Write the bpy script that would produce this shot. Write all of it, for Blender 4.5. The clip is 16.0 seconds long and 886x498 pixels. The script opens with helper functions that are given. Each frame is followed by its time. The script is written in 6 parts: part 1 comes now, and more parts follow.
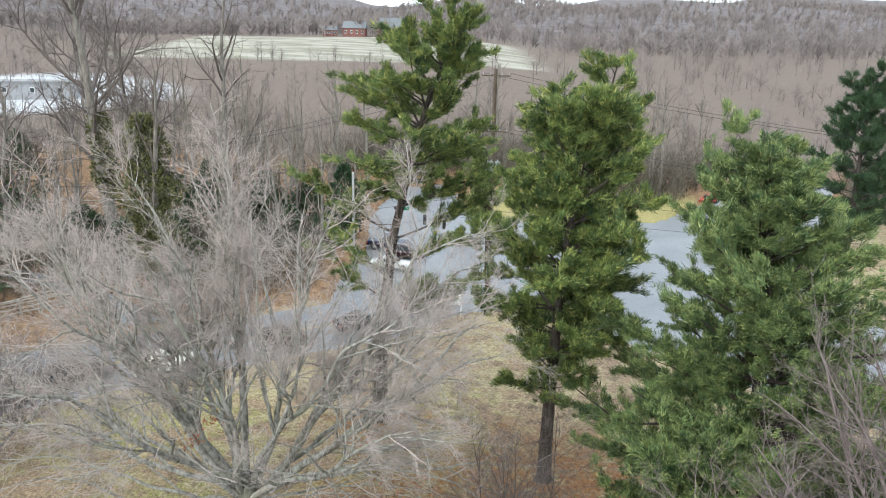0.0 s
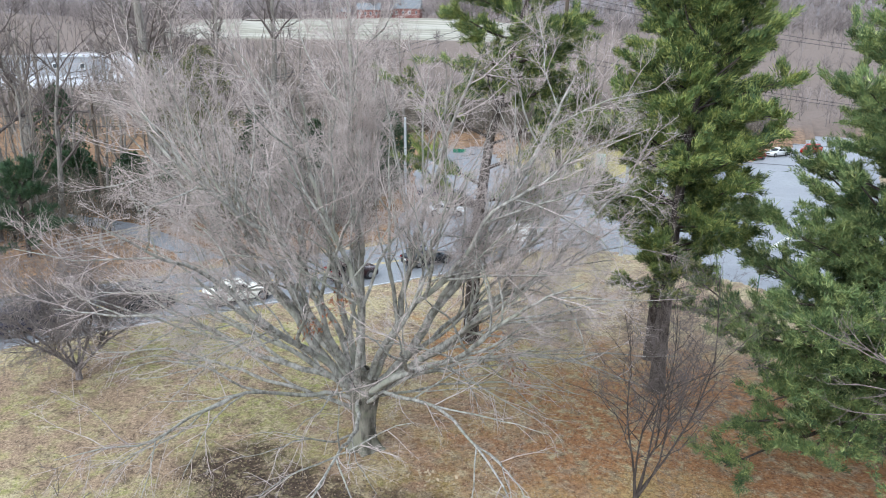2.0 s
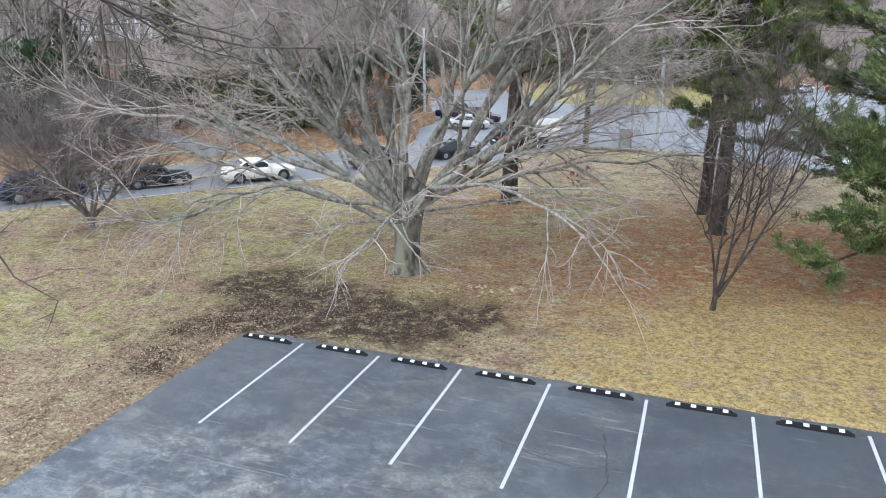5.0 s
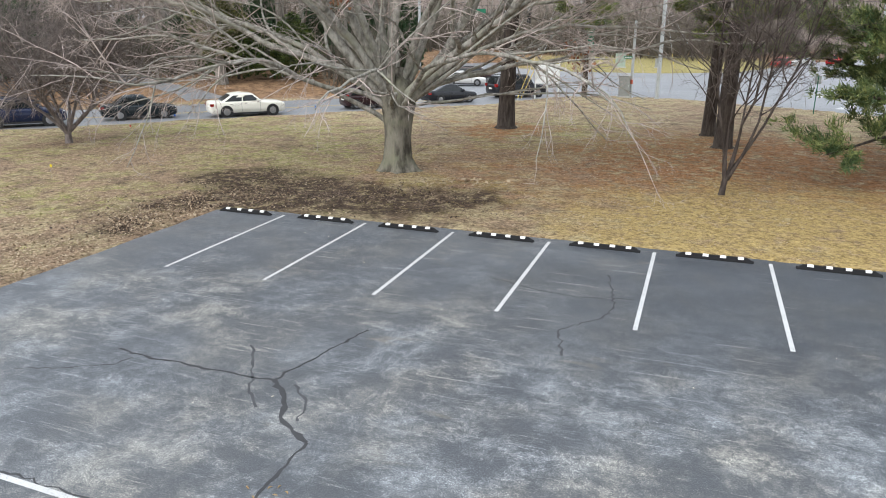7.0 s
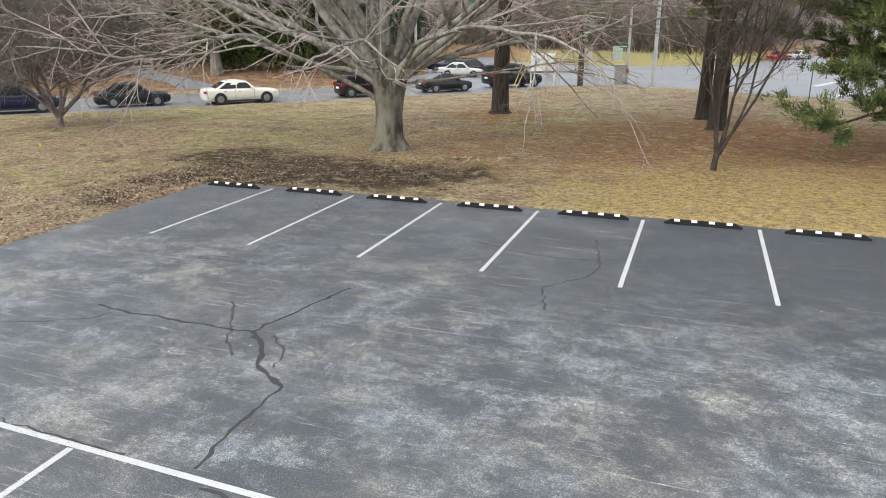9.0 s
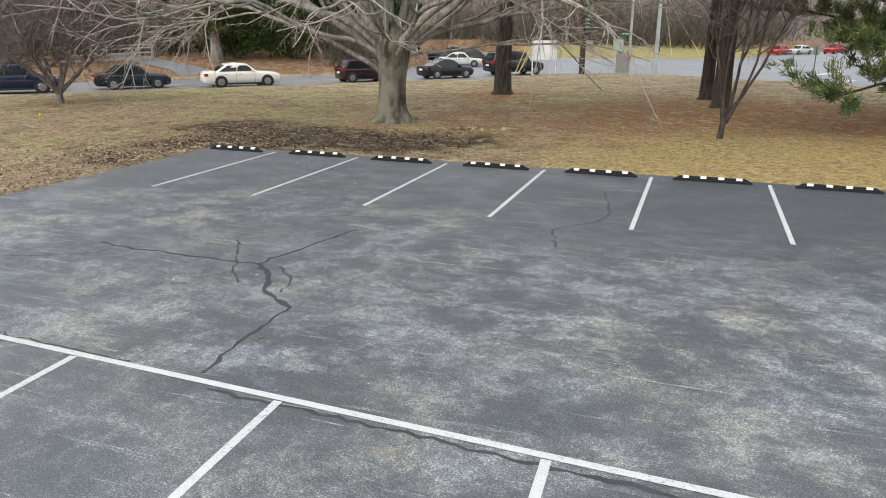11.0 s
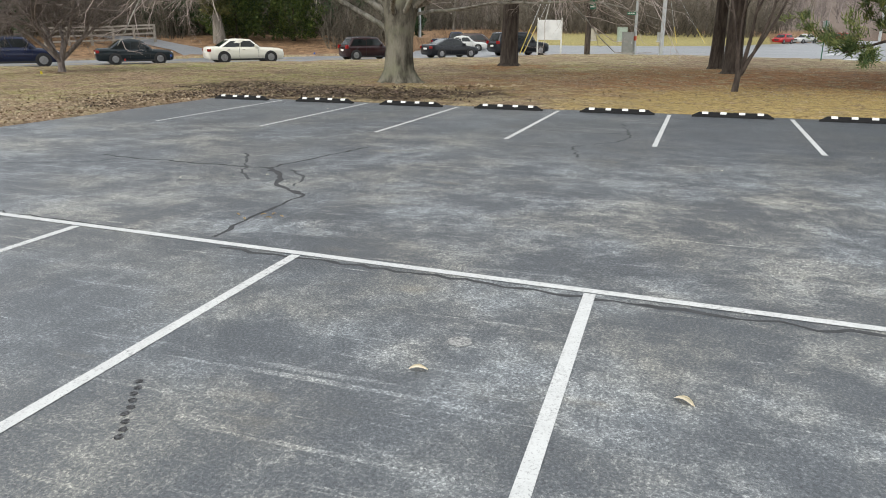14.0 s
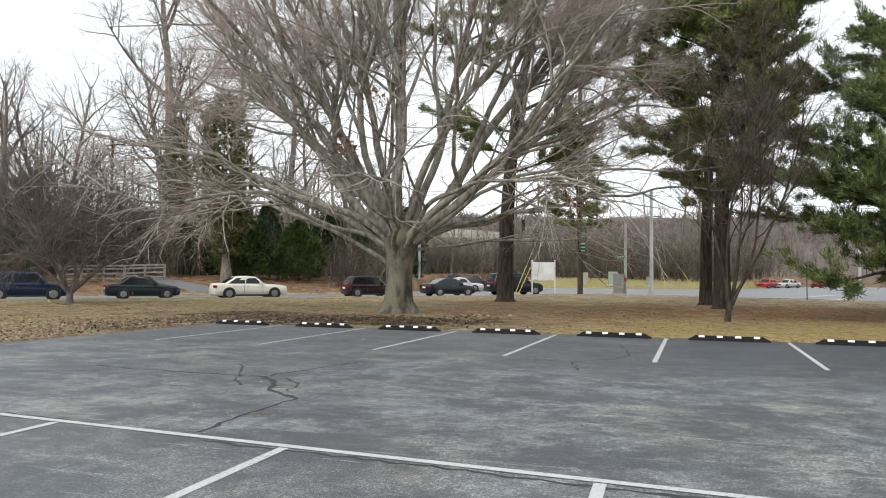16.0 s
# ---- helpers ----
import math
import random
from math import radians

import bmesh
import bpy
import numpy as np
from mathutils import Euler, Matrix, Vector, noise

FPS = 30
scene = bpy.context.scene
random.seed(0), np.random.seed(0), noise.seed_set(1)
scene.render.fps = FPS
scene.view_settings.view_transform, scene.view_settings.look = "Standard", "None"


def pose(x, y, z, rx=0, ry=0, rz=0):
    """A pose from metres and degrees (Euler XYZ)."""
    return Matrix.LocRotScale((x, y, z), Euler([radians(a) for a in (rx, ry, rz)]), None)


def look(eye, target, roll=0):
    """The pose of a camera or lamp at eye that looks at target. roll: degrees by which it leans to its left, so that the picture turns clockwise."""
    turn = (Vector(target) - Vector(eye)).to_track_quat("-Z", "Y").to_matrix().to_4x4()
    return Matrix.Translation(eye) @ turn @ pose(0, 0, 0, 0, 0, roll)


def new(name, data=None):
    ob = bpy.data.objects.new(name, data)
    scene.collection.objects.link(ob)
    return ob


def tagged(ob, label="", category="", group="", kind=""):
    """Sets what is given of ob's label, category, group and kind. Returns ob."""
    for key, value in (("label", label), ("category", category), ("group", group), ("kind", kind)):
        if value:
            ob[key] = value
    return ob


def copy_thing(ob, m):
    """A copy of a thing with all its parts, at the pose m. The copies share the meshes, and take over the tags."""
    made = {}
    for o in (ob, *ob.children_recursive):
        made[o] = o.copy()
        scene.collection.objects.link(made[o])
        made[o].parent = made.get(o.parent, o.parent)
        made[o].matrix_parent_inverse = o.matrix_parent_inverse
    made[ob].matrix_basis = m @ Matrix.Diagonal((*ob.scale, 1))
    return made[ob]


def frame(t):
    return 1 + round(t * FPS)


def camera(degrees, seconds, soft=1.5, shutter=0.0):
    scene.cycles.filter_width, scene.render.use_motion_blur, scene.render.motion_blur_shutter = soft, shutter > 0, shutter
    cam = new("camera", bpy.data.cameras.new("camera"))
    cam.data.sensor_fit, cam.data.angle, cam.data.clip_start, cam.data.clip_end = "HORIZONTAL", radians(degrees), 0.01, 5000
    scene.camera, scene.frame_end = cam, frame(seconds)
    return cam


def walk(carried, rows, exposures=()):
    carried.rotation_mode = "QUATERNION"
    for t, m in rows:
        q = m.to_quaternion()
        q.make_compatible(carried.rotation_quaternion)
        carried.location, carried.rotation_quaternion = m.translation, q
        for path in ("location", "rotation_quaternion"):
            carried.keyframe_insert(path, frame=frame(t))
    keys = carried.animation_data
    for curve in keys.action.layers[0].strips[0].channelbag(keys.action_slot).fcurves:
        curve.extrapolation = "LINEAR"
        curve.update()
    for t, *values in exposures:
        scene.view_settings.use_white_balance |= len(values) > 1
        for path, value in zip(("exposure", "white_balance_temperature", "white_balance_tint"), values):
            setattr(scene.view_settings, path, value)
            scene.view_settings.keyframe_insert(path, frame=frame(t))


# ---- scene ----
cam = camera(63.8, 16.0, soft=1.0)

# seconds, x, y, z, yaw, pitch, roll
PATH = [
    (0, 21.648, -17.569, 23.640, 18.96, -15.20, 1.21),
    (0.5, 21.393, -17.433, 22.271, 19.07, -15.32, 1.12),
    (1, 20.471, -17.603, 20.909, 19.14, -15.54, 0.94),
    (1.5, 18.773, -17.956, 19.474, 19.31, -15.72, 0.82),
    (2, 16.474, -18.711, 18.233, 19.69, -16.03, 0.43),
    (2.5, 15.028, -19.137, 16.917, 19.97, -16.04, 0.40),
    (3, 14.500, -19.240, 15.372, 19.80, -15.95, 0.36),
    (3.5, 14.313, -19.122, 14.036, 19.88, -16.37, 0.36),
    (4, 14.299, -19.000, 12.648, 19.79, -16.60, 0.36),
    (4.5, 14.407, -18.803, 11.321, 19.94, -17.00, 0.0),
    (5, 14.432, -18.718, 9.841, 19.99, -16.98, 0.0),
    (5.6, 14.47, -18.60, 8.20, 19.93, -17.02, 0.06),
    (6.2, 14.49, -18.48, 6.75, 19.83, -17.06, 0.13),
    (6.8, 14.47, -18.38, 5.68, 19.72, -17.09, 0.20),
    (7.5, 14.503, -18.317, 5.115, 19.69, -17.10, 0.23),
    (8, 14.617, -18.339, 4.955, 19.62, -17.09, 0.20),
    (8.5, 14.765, -18.331, 4.813, 19.68, -17.16, 0.06),
    (9.3, 14.81, -18.39, 4.53, 19.66, -17.12, 0.08),
    (10.1, 14.77, -18.46, 4.10, 19.62, -17.08, 0.14),
    (11, 14.678, -18.524, 3.529, 19.56, -17.07, 0.21),
    (11.5, 14.619, -18.526, 3.083, 19.62, -17.10, 0.13),
    (12, 14.547, -18.530, 2.632, 19.67, -17.14, 0.16),
    (12.5, 14.494, -18.525, 2.348, 19.69, -17.16, 0.08),
    (13, 14.462, -18.550, 2.235, 19.68, -17.14, 0.08),
    (13.5, 14.437, -18.571, 2.122, 19.69, -17.14, 0.09),
    (14, 14.424, -18.573, 1.996, 19.69, -17.12, 0.07),
    (14.5, 14.432, -18.570, 1.895, 19.66, -10.53, 0.19),
    (15, 14.432, -18.556, 1.756, 19.62, -5.18, 0.31),
    (15.5, 14.421, -18.551, 1.625, 19.60, -1.46, 0.43),
    (16, 14.406, -18.540, 1.500, 19.58, 2.20, 0.41),
]


def heading(x, y, z, yaw, pitch, roll):
    a, b = radians(yaw), radians(pitch)
    way = Vector((-math.sin(a) * math.cos(b), math.cos(a) * math.cos(b), math.sin(b)))
    eye = Vector((x, y, z))
    return look(eye, eye + way * 5, roll)


walk(cam, [(r[0], heading(*r[1:])) for r in PATH], exposures=[(0, 0.92, 6000, 3), (1.5, 0.95, 5800, 6), (2.5, 0.93, 5580, 7), (4.5, 0.82, 5600, 8), (5.2, 0.79, 5720, 8), (8, 0.68, 6450, 9), (12, 0.50, 6550, 8), (14, 0.48, 6600, 7), (16, 0.27, 6550, 7)])

# ---- light: an overcast winter sky ----
world = bpy.data.worlds.new("overcast_sky")
scene.world = world
world.use_nodes = True
wn, wl = world.node_tree.nodes, world.node_tree.links
wn.clear()
SUN_UP, SUN_ROUND = 38.0, 200.0
sky = wn.new("ShaderNodeTexSky")
sky.sky_type = "NISHITA"
sky.sun_disc = False
sky.sun_elevation, sky.sun_rotation = radians(SUN_UP), radians(SUN_ROUND)
sky.air_density, sky.dust_density, sky.ozone_density = 1.0, 4.0, 1.0
cloud = wn.new("ShaderNodeMix")
cloud.data_type = "RGBA"
cloud.inputs["Factor"].default_value = 0.86
cloud.inputs["B"].default_value = (10.6, 11.0, 11.6, 1)
wl.new(sky.outputs["Color"], cloud.inputs["A"])
back = wn.new("ShaderNodeBackground")
back.inputs["Strength"].default_value = 0.105
wl.new(cloud.outputs["Result"], back.inputs["Color"])
wout = wn.new("ShaderNodeOutputWorld")
wl.new(back.outputs["Background"], wout.inputs["Surface"])

sun = new("sun", bpy.data.lights.new("sun", "SUN"))
sun.data.energy, sun.data.angle, sun.data.color = 1.4, radians(40), (1.0, 0.96, 0.9)
a, b = radians(SUN_ROUND), radians(SUN_UP)
sun.matrix_world = look((0, 0, 80), (-80 * math.cos(b) * math.sin(a), -80 * math.cos(b) * math.cos(a), 80 - 80 * math.sin(b)))


# ---- materials ----
class Nodes:
    """A node material under construction."""

    def __init__(self, name, rough=0.8, metal=0.0, spec=0.3):
        self.mat = bpy.data.materials.new(name)
        self.mat.use_nodes = True
        self.tree = self.mat.node_tree
        self.bsdf = self.tree.nodes["Principled BSDF"]
        self.bsdf.inputs["Roughness"].default_value = rough
        self.bsdf.inputs["Metallic"].default_value = metal
        self.bsdf.inputs["Specular IOR Level"].default_value = spec
        self.geo = self.add("ShaderNodeNewGeometry")

    def add(self, kind):
        return self.tree.nodes.new(kind)

    def put(self, socket, value):
        if isinstance(value, bpy.types.NodeSocket):
            self.tree.links.new(value, socket)
        elif isinstance(value, (tuple, list)) and len(value) == 3 and socket.type == "RGBA":
            socket.default_value = (*value, 1)
        else:
            socket.default_value = value

    def noise(self, scale, detail=4, rough=0.55, stretch=None, offset=(0, 0, 0)):
        where = self.geo.outputs["Position"]
        if stretch:
            m = self.add("ShaderNodeMapping")
            m.inputs["Scale"].default_value = stretch[:3]
            m.inputs["Location"].default_value = offset
            m.inputs["Rotation"].default_value = (0, 0, radians(stretch[3]) if len(stretch) > 3 else 0)
            self.put(m.inputs["Vector"], where)
            where = m.outputs["Vector"]
        n = self.add("ShaderNodeTexNoise")
        self.put(n.inputs["Vector"], where)
        n.inputs["Scale"].default_value, n.inputs["Detail"].default_value, n.inputs["Roughness"].default_value = scale, detail, rough
        return n.outputs["Fac"]

    def ramp(self, fac, lo, hi):
        m = self.add("ShaderNodeMapRange")
        m.interpolation_type = "SMOOTHSTEP"
        self.put(m.inputs["Value"], fac)
        m.inputs["From Min"].default_value, m.inputs["From Max"].default_value = lo, hi
        return m.outputs["Result"]

    def math(self, op, a, b=0.0):
        m = self.add("ShaderNodeMath")
        m.operation = op
        self.put(m.inputs[0], a)
        self.put(m.inputs[1], b)
        return m.outputs[0]

    def mix(self, fac, a, b, mode="MIX"):
        m = self.add("ShaderNodeMix")
        m.data_type, m.blend_type = "RGBA", mode
        self.put(m.inputs["Factor"], fac)
        self.put(m.inputs["A"], a)
        self.put(m.inputs["B"], b)
        return m.outputs["Result"]

    def near(self, place, radius, soft, wobble=None):
        """1 within the radius of a place, fading over soft metres, with an uneven rim."""
        d = self.add("ShaderNodeVectorMath")
        d.operation = "DISTANCE"
        self.put(d.inputs[0], self.geo.outputs["Position"])
        d.inputs[1].default_value = place
        far = d.outputs["Value"]
        if wobble is not None:
            far = self.math("ADD", far, wobble)
        return self.math("SUBTRACT", 1.0, self.ramp(far, radius, radius + soft))

    def done(self, colour, bump=None, strength=0.3, distance=0.02, rough=None):
        self.put(self.bsdf.inputs["Base Color"], colour)
        if rough is not None:
            self.put(self.bsdf.inputs["Roughness"], rough)
        if bump is not None:
            b = self.add("ShaderNodeBump")
            b.inputs["Strength"].default_value, b.inputs["Distance"].default_value = strength, distance
            self.put(b.inputs["Height"], bump)
            self.put(self.bsdf.inputs["Normal"], b.outputs["Normal"])
        return self.mat


def plain(name, colour, rough=0.5, metal=0.0, grime=0.15, scale=3.0, spec=0.5):
    """Paint, metal or plastic with faint dirt at two scales."""
    n = Nodes(name, rough, metal, spec)
    dirt = n.ramp(n.noise(scale), 0.35, 0.75)
    fine = n.noise(scale * 14, 2)
    dark = tuple(c * (1 - grime) * 0.9 for c in colour)
    return n.done(n.mix(n.math("MULTIPLY", dirt, n.math("ADD", fine, 0.3)), colour, dark))


def make_ground_material():
    n = Nodes("lawn_and_litter", 0.95, spec=0.1)
    big, mid, fine, tiny = n.noise(0.09, 5), n.noise(0.55, 7, 0.66), n.noise(3.5, 6, 0.7), n.noise(24, 5, 0.75)
    clot = n.noise(1.5, 8, 0.72, (1, 1, 1), (4, 17, 0))
    wob = n.math("MULTIPLY", n.math("SUBTRACT", n.noise(0.35, 6, 0.65), 0.5), 16)
    tuft = n.noise(8, 7, 0.74, (1, 1, 1), (5, 9, 0))
    grain = n.ramp(n.math("ADD", n.math("MULTIPLY", tiny, 0.35), n.math("ADD", n.math("MULTIPLY", tuft, 0.4), n.math("MULTIPLY", fine, 0.25))), 0.39, 0.61)
    straw = n.mix(grain, (0.125, 0.098, 0.056), (0.54, 0.455, 0.275))
    green = n.mix(grain, (0.105, 0.108, 0.034), (0.40, 0.395, 0.135))
    lawn = n.math("MAXIMUM", n.near((-8, 9, 0), 9, 9, wob), n.math("MAXIMUM", n.near((8, 19, 0), 5, 6, wob), n.near((6, 5.5, 0), 1.5, 3.5, wob)))
    lush = n.math("ADD", n.math("MULTIPLY", lawn, 0.08), n.math("ADD", n.math("MULTIPLY", clot, 0.55), n.math("MULTIPLY", mid, 0.45)))
    grass = n.mix(n.ramp(lush, 0.51, 0.62), straw, green)
    litter = n.mix(grain, (0.075, 0.050, 0.034), (0.46, 0.335, 0.225))
    col = n.mix(n.ramp(n.math("ADD", mid, n.math("MULTIPLY", big, 0.5)), 0.645, 0.845), grass, litter)
    mud = n.ramp(n.noise(0.75, 8, 0.74, (1, 1, 1), (13, 5, 0)), 0.51, 0.63)
    col = n.mix(n.math("MULTIPLY", mud, 0.75), col, n.mix(grain, (0.055, 0.04, 0.03), (0.20, 0.145, 0.10)))
    needles = n.mix(grain, (0.115, 0.054, 0.026), (0.41, 0.215, 0.10))
    bed = n.math("MAXIMUM", n.near((17.5, 14, 0), 6.5, 7, wob), n.near((3.9, 21.6, 0), 1.6, 3.0, wob))
    bed = n.math("MAXIMUM", bed, n.near((24, 10, 0), 6, 6, wob))
    bed = n.math("MAXIMUM", bed, n.math("MULTIPLY", n.near((10, 10.5, 0), 3.5, 8, wob), 0.55))
    col = n.mix(n.math("MULTIPLY", bed, n.ramp(clot, 0.38, 0.55)), col, needles)
    # bright dry grass beside the car park, towards its far end
    strip = n.near((18.0, 2.0, 0), 4.6, 5, n.math("MULTIPLY", wob, 0.6))
    col = n.mix(n.math("MULTIPLY", strip, n.ramp(clot, 0.30, 0.55)), col, n.mix(grain, (0.15, 0.105, 0.043), (0.55, 0.41, 0.175)))
    # bare wet soil and mulch where the tarmac was cut
    rim = n.math("MULTIPLY", wob, 0.42)
    soilm = n.near((1.0, 2.6, 0), 2.0, 2.0, rim)
    for where, radius, soft in (((4.3, 2.3, 0), 1.3, 2.0), ((6.4, 3.6, 0), 0.9, 2.0), ((-1.5, 4.2, 0), 1.0, 2.4), ((-0.9, 0.3, 0), 0.8, 1.5), ((-0.9, -2.2, 0), 0.3, 1.4)):
        soilm = n.math("MAXIMUM", soilm, n.near(where, radius, soft, rim))
    soil = n.mix(grain, (0.020, 0.014, 0.011), (0.10, 0.070, 0.050))
    col = n.mix(n.math("MULTIPLY", soilm, n.ramp(n.math("ADD", n.math("MULTIPLY", clot, 0.6), n.math("MULTIPLY", fine, 0.4)), 0.40, 0.52)), col, soil)
    split = n.add("ShaderNodeSeparateXYZ")
    n.put(split.inputs[0], n.geo.outputs["Position"])
    over = n.math("ADD", n.math("MULTIPLY", split.outputs["X"], -0.76), n.math("MULTIPLY", split.outputs["Y"], 0.65))
    col = n.mix(n.ramp(n.math("ADD", over, n.math("MULTIPLY", wob, 0.12)), 34.6, 36.5), col, n.mix(n.ramp(n.math("ADD", n.math("MULTIPLY", clot, 0.5), n.math("MULTIPLY", tiny, 0.5)), 0.38, 0.62), (0.075, 0.045, 0.028), (0.36, 0.225, 0.13)))
    verge = n.near((9, 93, 0), 17, 9, n.math("MULTIPLY", wob, 0.5))
    col = n.mix(n.math("MULTIPLY", verge, 0.85), col, n.mix(grain, (0.14, 0.13, 0.05), (0.42, 0.37, 0.16)))
    # woodland floor and a pale mown field on the hill
    y = n.add("ShaderNodeSeparateXYZ")
    n.put(y.inputs[0], n.geo.outputs["Position"])
    away = n.math("ADD", n.math("MULTIPLY", y.outputs["X"], -0.325), n.math("MULTIPLY", y.outputs["Y"], 0.946))
    col = n.mix(n.ramp(away, 110, 135), col, n.mix(mid, (0.10, 0.078, 0.065), (0.20, 0.155, 0.13)))
    woods = n.ramp(n.noise(0.05, 8, 0.8), 0.40, 0.60)
    col = n.mix(n.ramp(away, 500, 800), col, n.mix(woods, (0.08, 0.07, 0.07), (0.20, 0.175, 0.175)))
    acro = n.math("ADD", n.math("MULTIPLY", y.outputs["X"], 0.946), n.math("MULTIPLY", y.outputs["Y"], 0.325))
    field = n.math("MULTIPLY", n.ramp(away, 318, 330), n.math("SUBTRACT", 1, n.ramp(away, 468, 476)))
    field = n.math("MULTIPLY", field, n.math("MULTIPLY", n.ramp(acro, -155, -145), n.math("SUBTRACT", 1, n.ramp(n.math("ADD", acro, n.math("MULTIPLY", wob, 2)), 50, 70))))
    pale = n.mix(n.ramp(n.noise(0.03, 5, 0.6, (1, 4, 1, -19)), 0.38, 0.62), (0.20, 0.185, 0.14), (0.33, 0.31, 0.26))
    col = n.mix(field, col, pale)
    yx, yy = -0.325 * 205 + 0.946 * -118, 0.946 * 205 + 0.325 * -118
    col = n.mix(n.near((yx, yy, 10), 38, 14, wob), col, n.mix(mid, (0.34, 0.34, 0.35), (0.52, 0.52, 0.53)))
    return n.done(col, n.math("ADD", tiny, n.math("MULTIPLY", fine, 0.6)), 0.8, 0.06)


def make_tarmac(name, dark, light, scuff, patchy, arcs=()):
    """Sealed tarmac: dark coat, scuffed patches where the stone shows through, grit, tan dust, tyre arcs."""
    n = Nodes(name, 0.7, spec=0.85)
    grit = n.noise(60, 3, 0.8)
    mid = n.noise(1.1, 6, 0.65)
    big = n.noise(0.16, 4)
    col = n.mix(n.ramp(big, 0.3, 0.7), dark, light)
    lie = n.add("ShaderNodeSeparateXYZ")
    n.put(lie.inputs[0], n.geo.outputs["Position"])
    aisle = n.ramp(n.math("ADD", lie.outputs["Y"], n.math("MULTIPLY", n.noise(0.3, 4), 5)), -1.0, -5.5)
    area = n.ramp(n.noise(0.22, 4, 0.6, (1, 1, 1), (9, 4, 0)), 0.34, 0.62)
    rub = n.noise(0.9, 12, 0.76, (0.9, 1.15, 1, 16))
    rub2 = n.noise(0.7, 12, 0.78, (1.3, 0.75, 1, 40), (7, 3, 0))
    worn = n.math("MULTIPLY", n.ramp(rub, 0.43, 0.62), n.math("ADD", n.math("MULTIPLY", area, 0.6), 0.40))
    worn = n.math("MAXIMUM", worn, n.math("MULTIPLY", n.ramp(rub2, 0.50, 0.68), 0.8))
    worn = n.math("MAXIMUM", worn, n.math("MULTIPLY", n.ramp(n.noise(3.2, 8, 0.7, (1, 1, 1), (2, 6, 0)), 0.58, 0.74), 0.55))
    for x, y, radius, width in arcs:
        d = n.add("ShaderNodeVectorMath")
        d.operation = "DISTANCE"
        n.put(d.inputs[0], n.geo.outputs["Position"])
        d.inputs[1].default_value = (x, y, 0)
        off = n.math("ABSOLUTE", n.math("SUBTRACT", d.outputs["Value"], radius))
        ring = n.math("MULTIPLY", n.math("SUBTRACT", 1.0, n.ramp(off, 0.0, width)), n.ramp(n.noise(0.5, 6, 0.7, (1, 1, 1), (x, y, 0)), 0.48, 0.64))
        worn = n.math("MAXIMUM", worn, n.math("MULTIPLY", ring, 0.7))
    # thin scratches, two ways across
    for turn, where in ((22, (3, 1, 0)), (-50, (8, 5, 0)), (80, (1, 9, 0))):
        scratch = n.ramp(n.noise(1.6, 5, 0.6, (0.22, 5.5, 1, turn), where), 0.625, 0.68)
        worn = n.math("MAXIMUM", worn, n.math("MULTIPLY", scratch, 0.85))
    worn = n.math("MULTIPLY", worn, n.math("ADD", n.math("MULTIPLY", n.ramp(n.noise(14, 8, 0.85), 0.40, 0.58), 0.75), 0.25))
    worn = n.math("MULTIPLY", worn, n.math("ADD", n.math("MULTIPLY", aisle, 0.65), 0.35))
    worn = n.math("MULTIPLY", worn, n.math("ADD", n.math("MULTIPLY", n.ramp(n.noise(4.2, 8, 0.8, (1, 1, 1), (6, 14, 0)), 0.40, 0.58), 0.75), 0.5))
    if arcs:
        wander = n.math("MULTIPLY", n.math("SUBTRACT", n.noise(0.5, 4), 0.5), 5)
        trodden = n.math("MAXIMUM", n.near((16.5, -10.0, 0), 1.5, 4.5, wander), n.near((19.0, -7.5, 0), 1.0, 3.5, wander))
        fresh = n.near((19.5, -1.6, 0), 4.5, 5.0, wander)
        col = n.mix(n.math("MULTIPLY", fresh, 0.75), col, (0.021, 0.027, 0.038))
        worn = n.math("MULTIPLY", worn, n.math("SUBTRACT", n.math("ADD", 1.0, n.math("MULTIPLY", trodden, 0.25)), n.math("MULTIPLY", fresh, 0.55)))
        scrape = n.ramp(n.noise(1.2, 6, 0.68, (0.35, 4.5, 1, 8), (4, 4, 0)), 0.585, 0.65)
        worn = n.math("MAXIMUM", worn, n.math("MULTIPLY", scrape, n.math("MULTIPLY", n.ramp(n.noise(0.6, 3, 0.5, (1, 1, 1), (9, 1, 0)), 0.42, 0.58), 0.5)))
    tint = n.ramp(n.noise(0.4, 4, 0.6, (1, 1, 1), (21, 2, 0)), 0.40, 0.62)
    scuff = n.mix(tint, tuple(a * b for a, b in zip(scuff, (0.93, 0.98, 1.04))), tuple(a * b for a, b in zip(scuff, (1.06, 1.0, 0.88))))
    stones = n.ramp(n.noise(48, 5, 0.85), 0.50, 0.58)
    col = n.mix(n.math("MULTIPLY", worn, 0.36 * patchy), col, scuff)
    col = n.mix(n.math("MULTIPLY", stones, n.math("ADD", n.math("MULTIPLY", worn, 0.95 * patchy), 0.16 * patchy)), col, scuff)
    pits = n.math("MULTIPLY", n.ramp(n.noise(52, 4, 0.8, (1, 1, 1), (3, 8, 0)), 0.52, 0.60), 0.75)
    col = n.mix(pits, col, tuple(c * 0.45 for c in dark))
    rust = n.math("MULTIPLY", n.ramp(n.noise(0.75, 6, 0.65, (0.5, 1.4, 1, -25), (2, 11, 0)), 0.60, 0.78), 0.42 * patchy)
    col = n.mix(rust, col, (0.26, 0.215, 0.14))
    speck = n.ramp(n.noise(38, 2, 0.5), 0.70, 0.78)
    col = n.mix(n.math("MULTIPLY", speck, 0.5), col, (0.42, 0.41, 0.39))
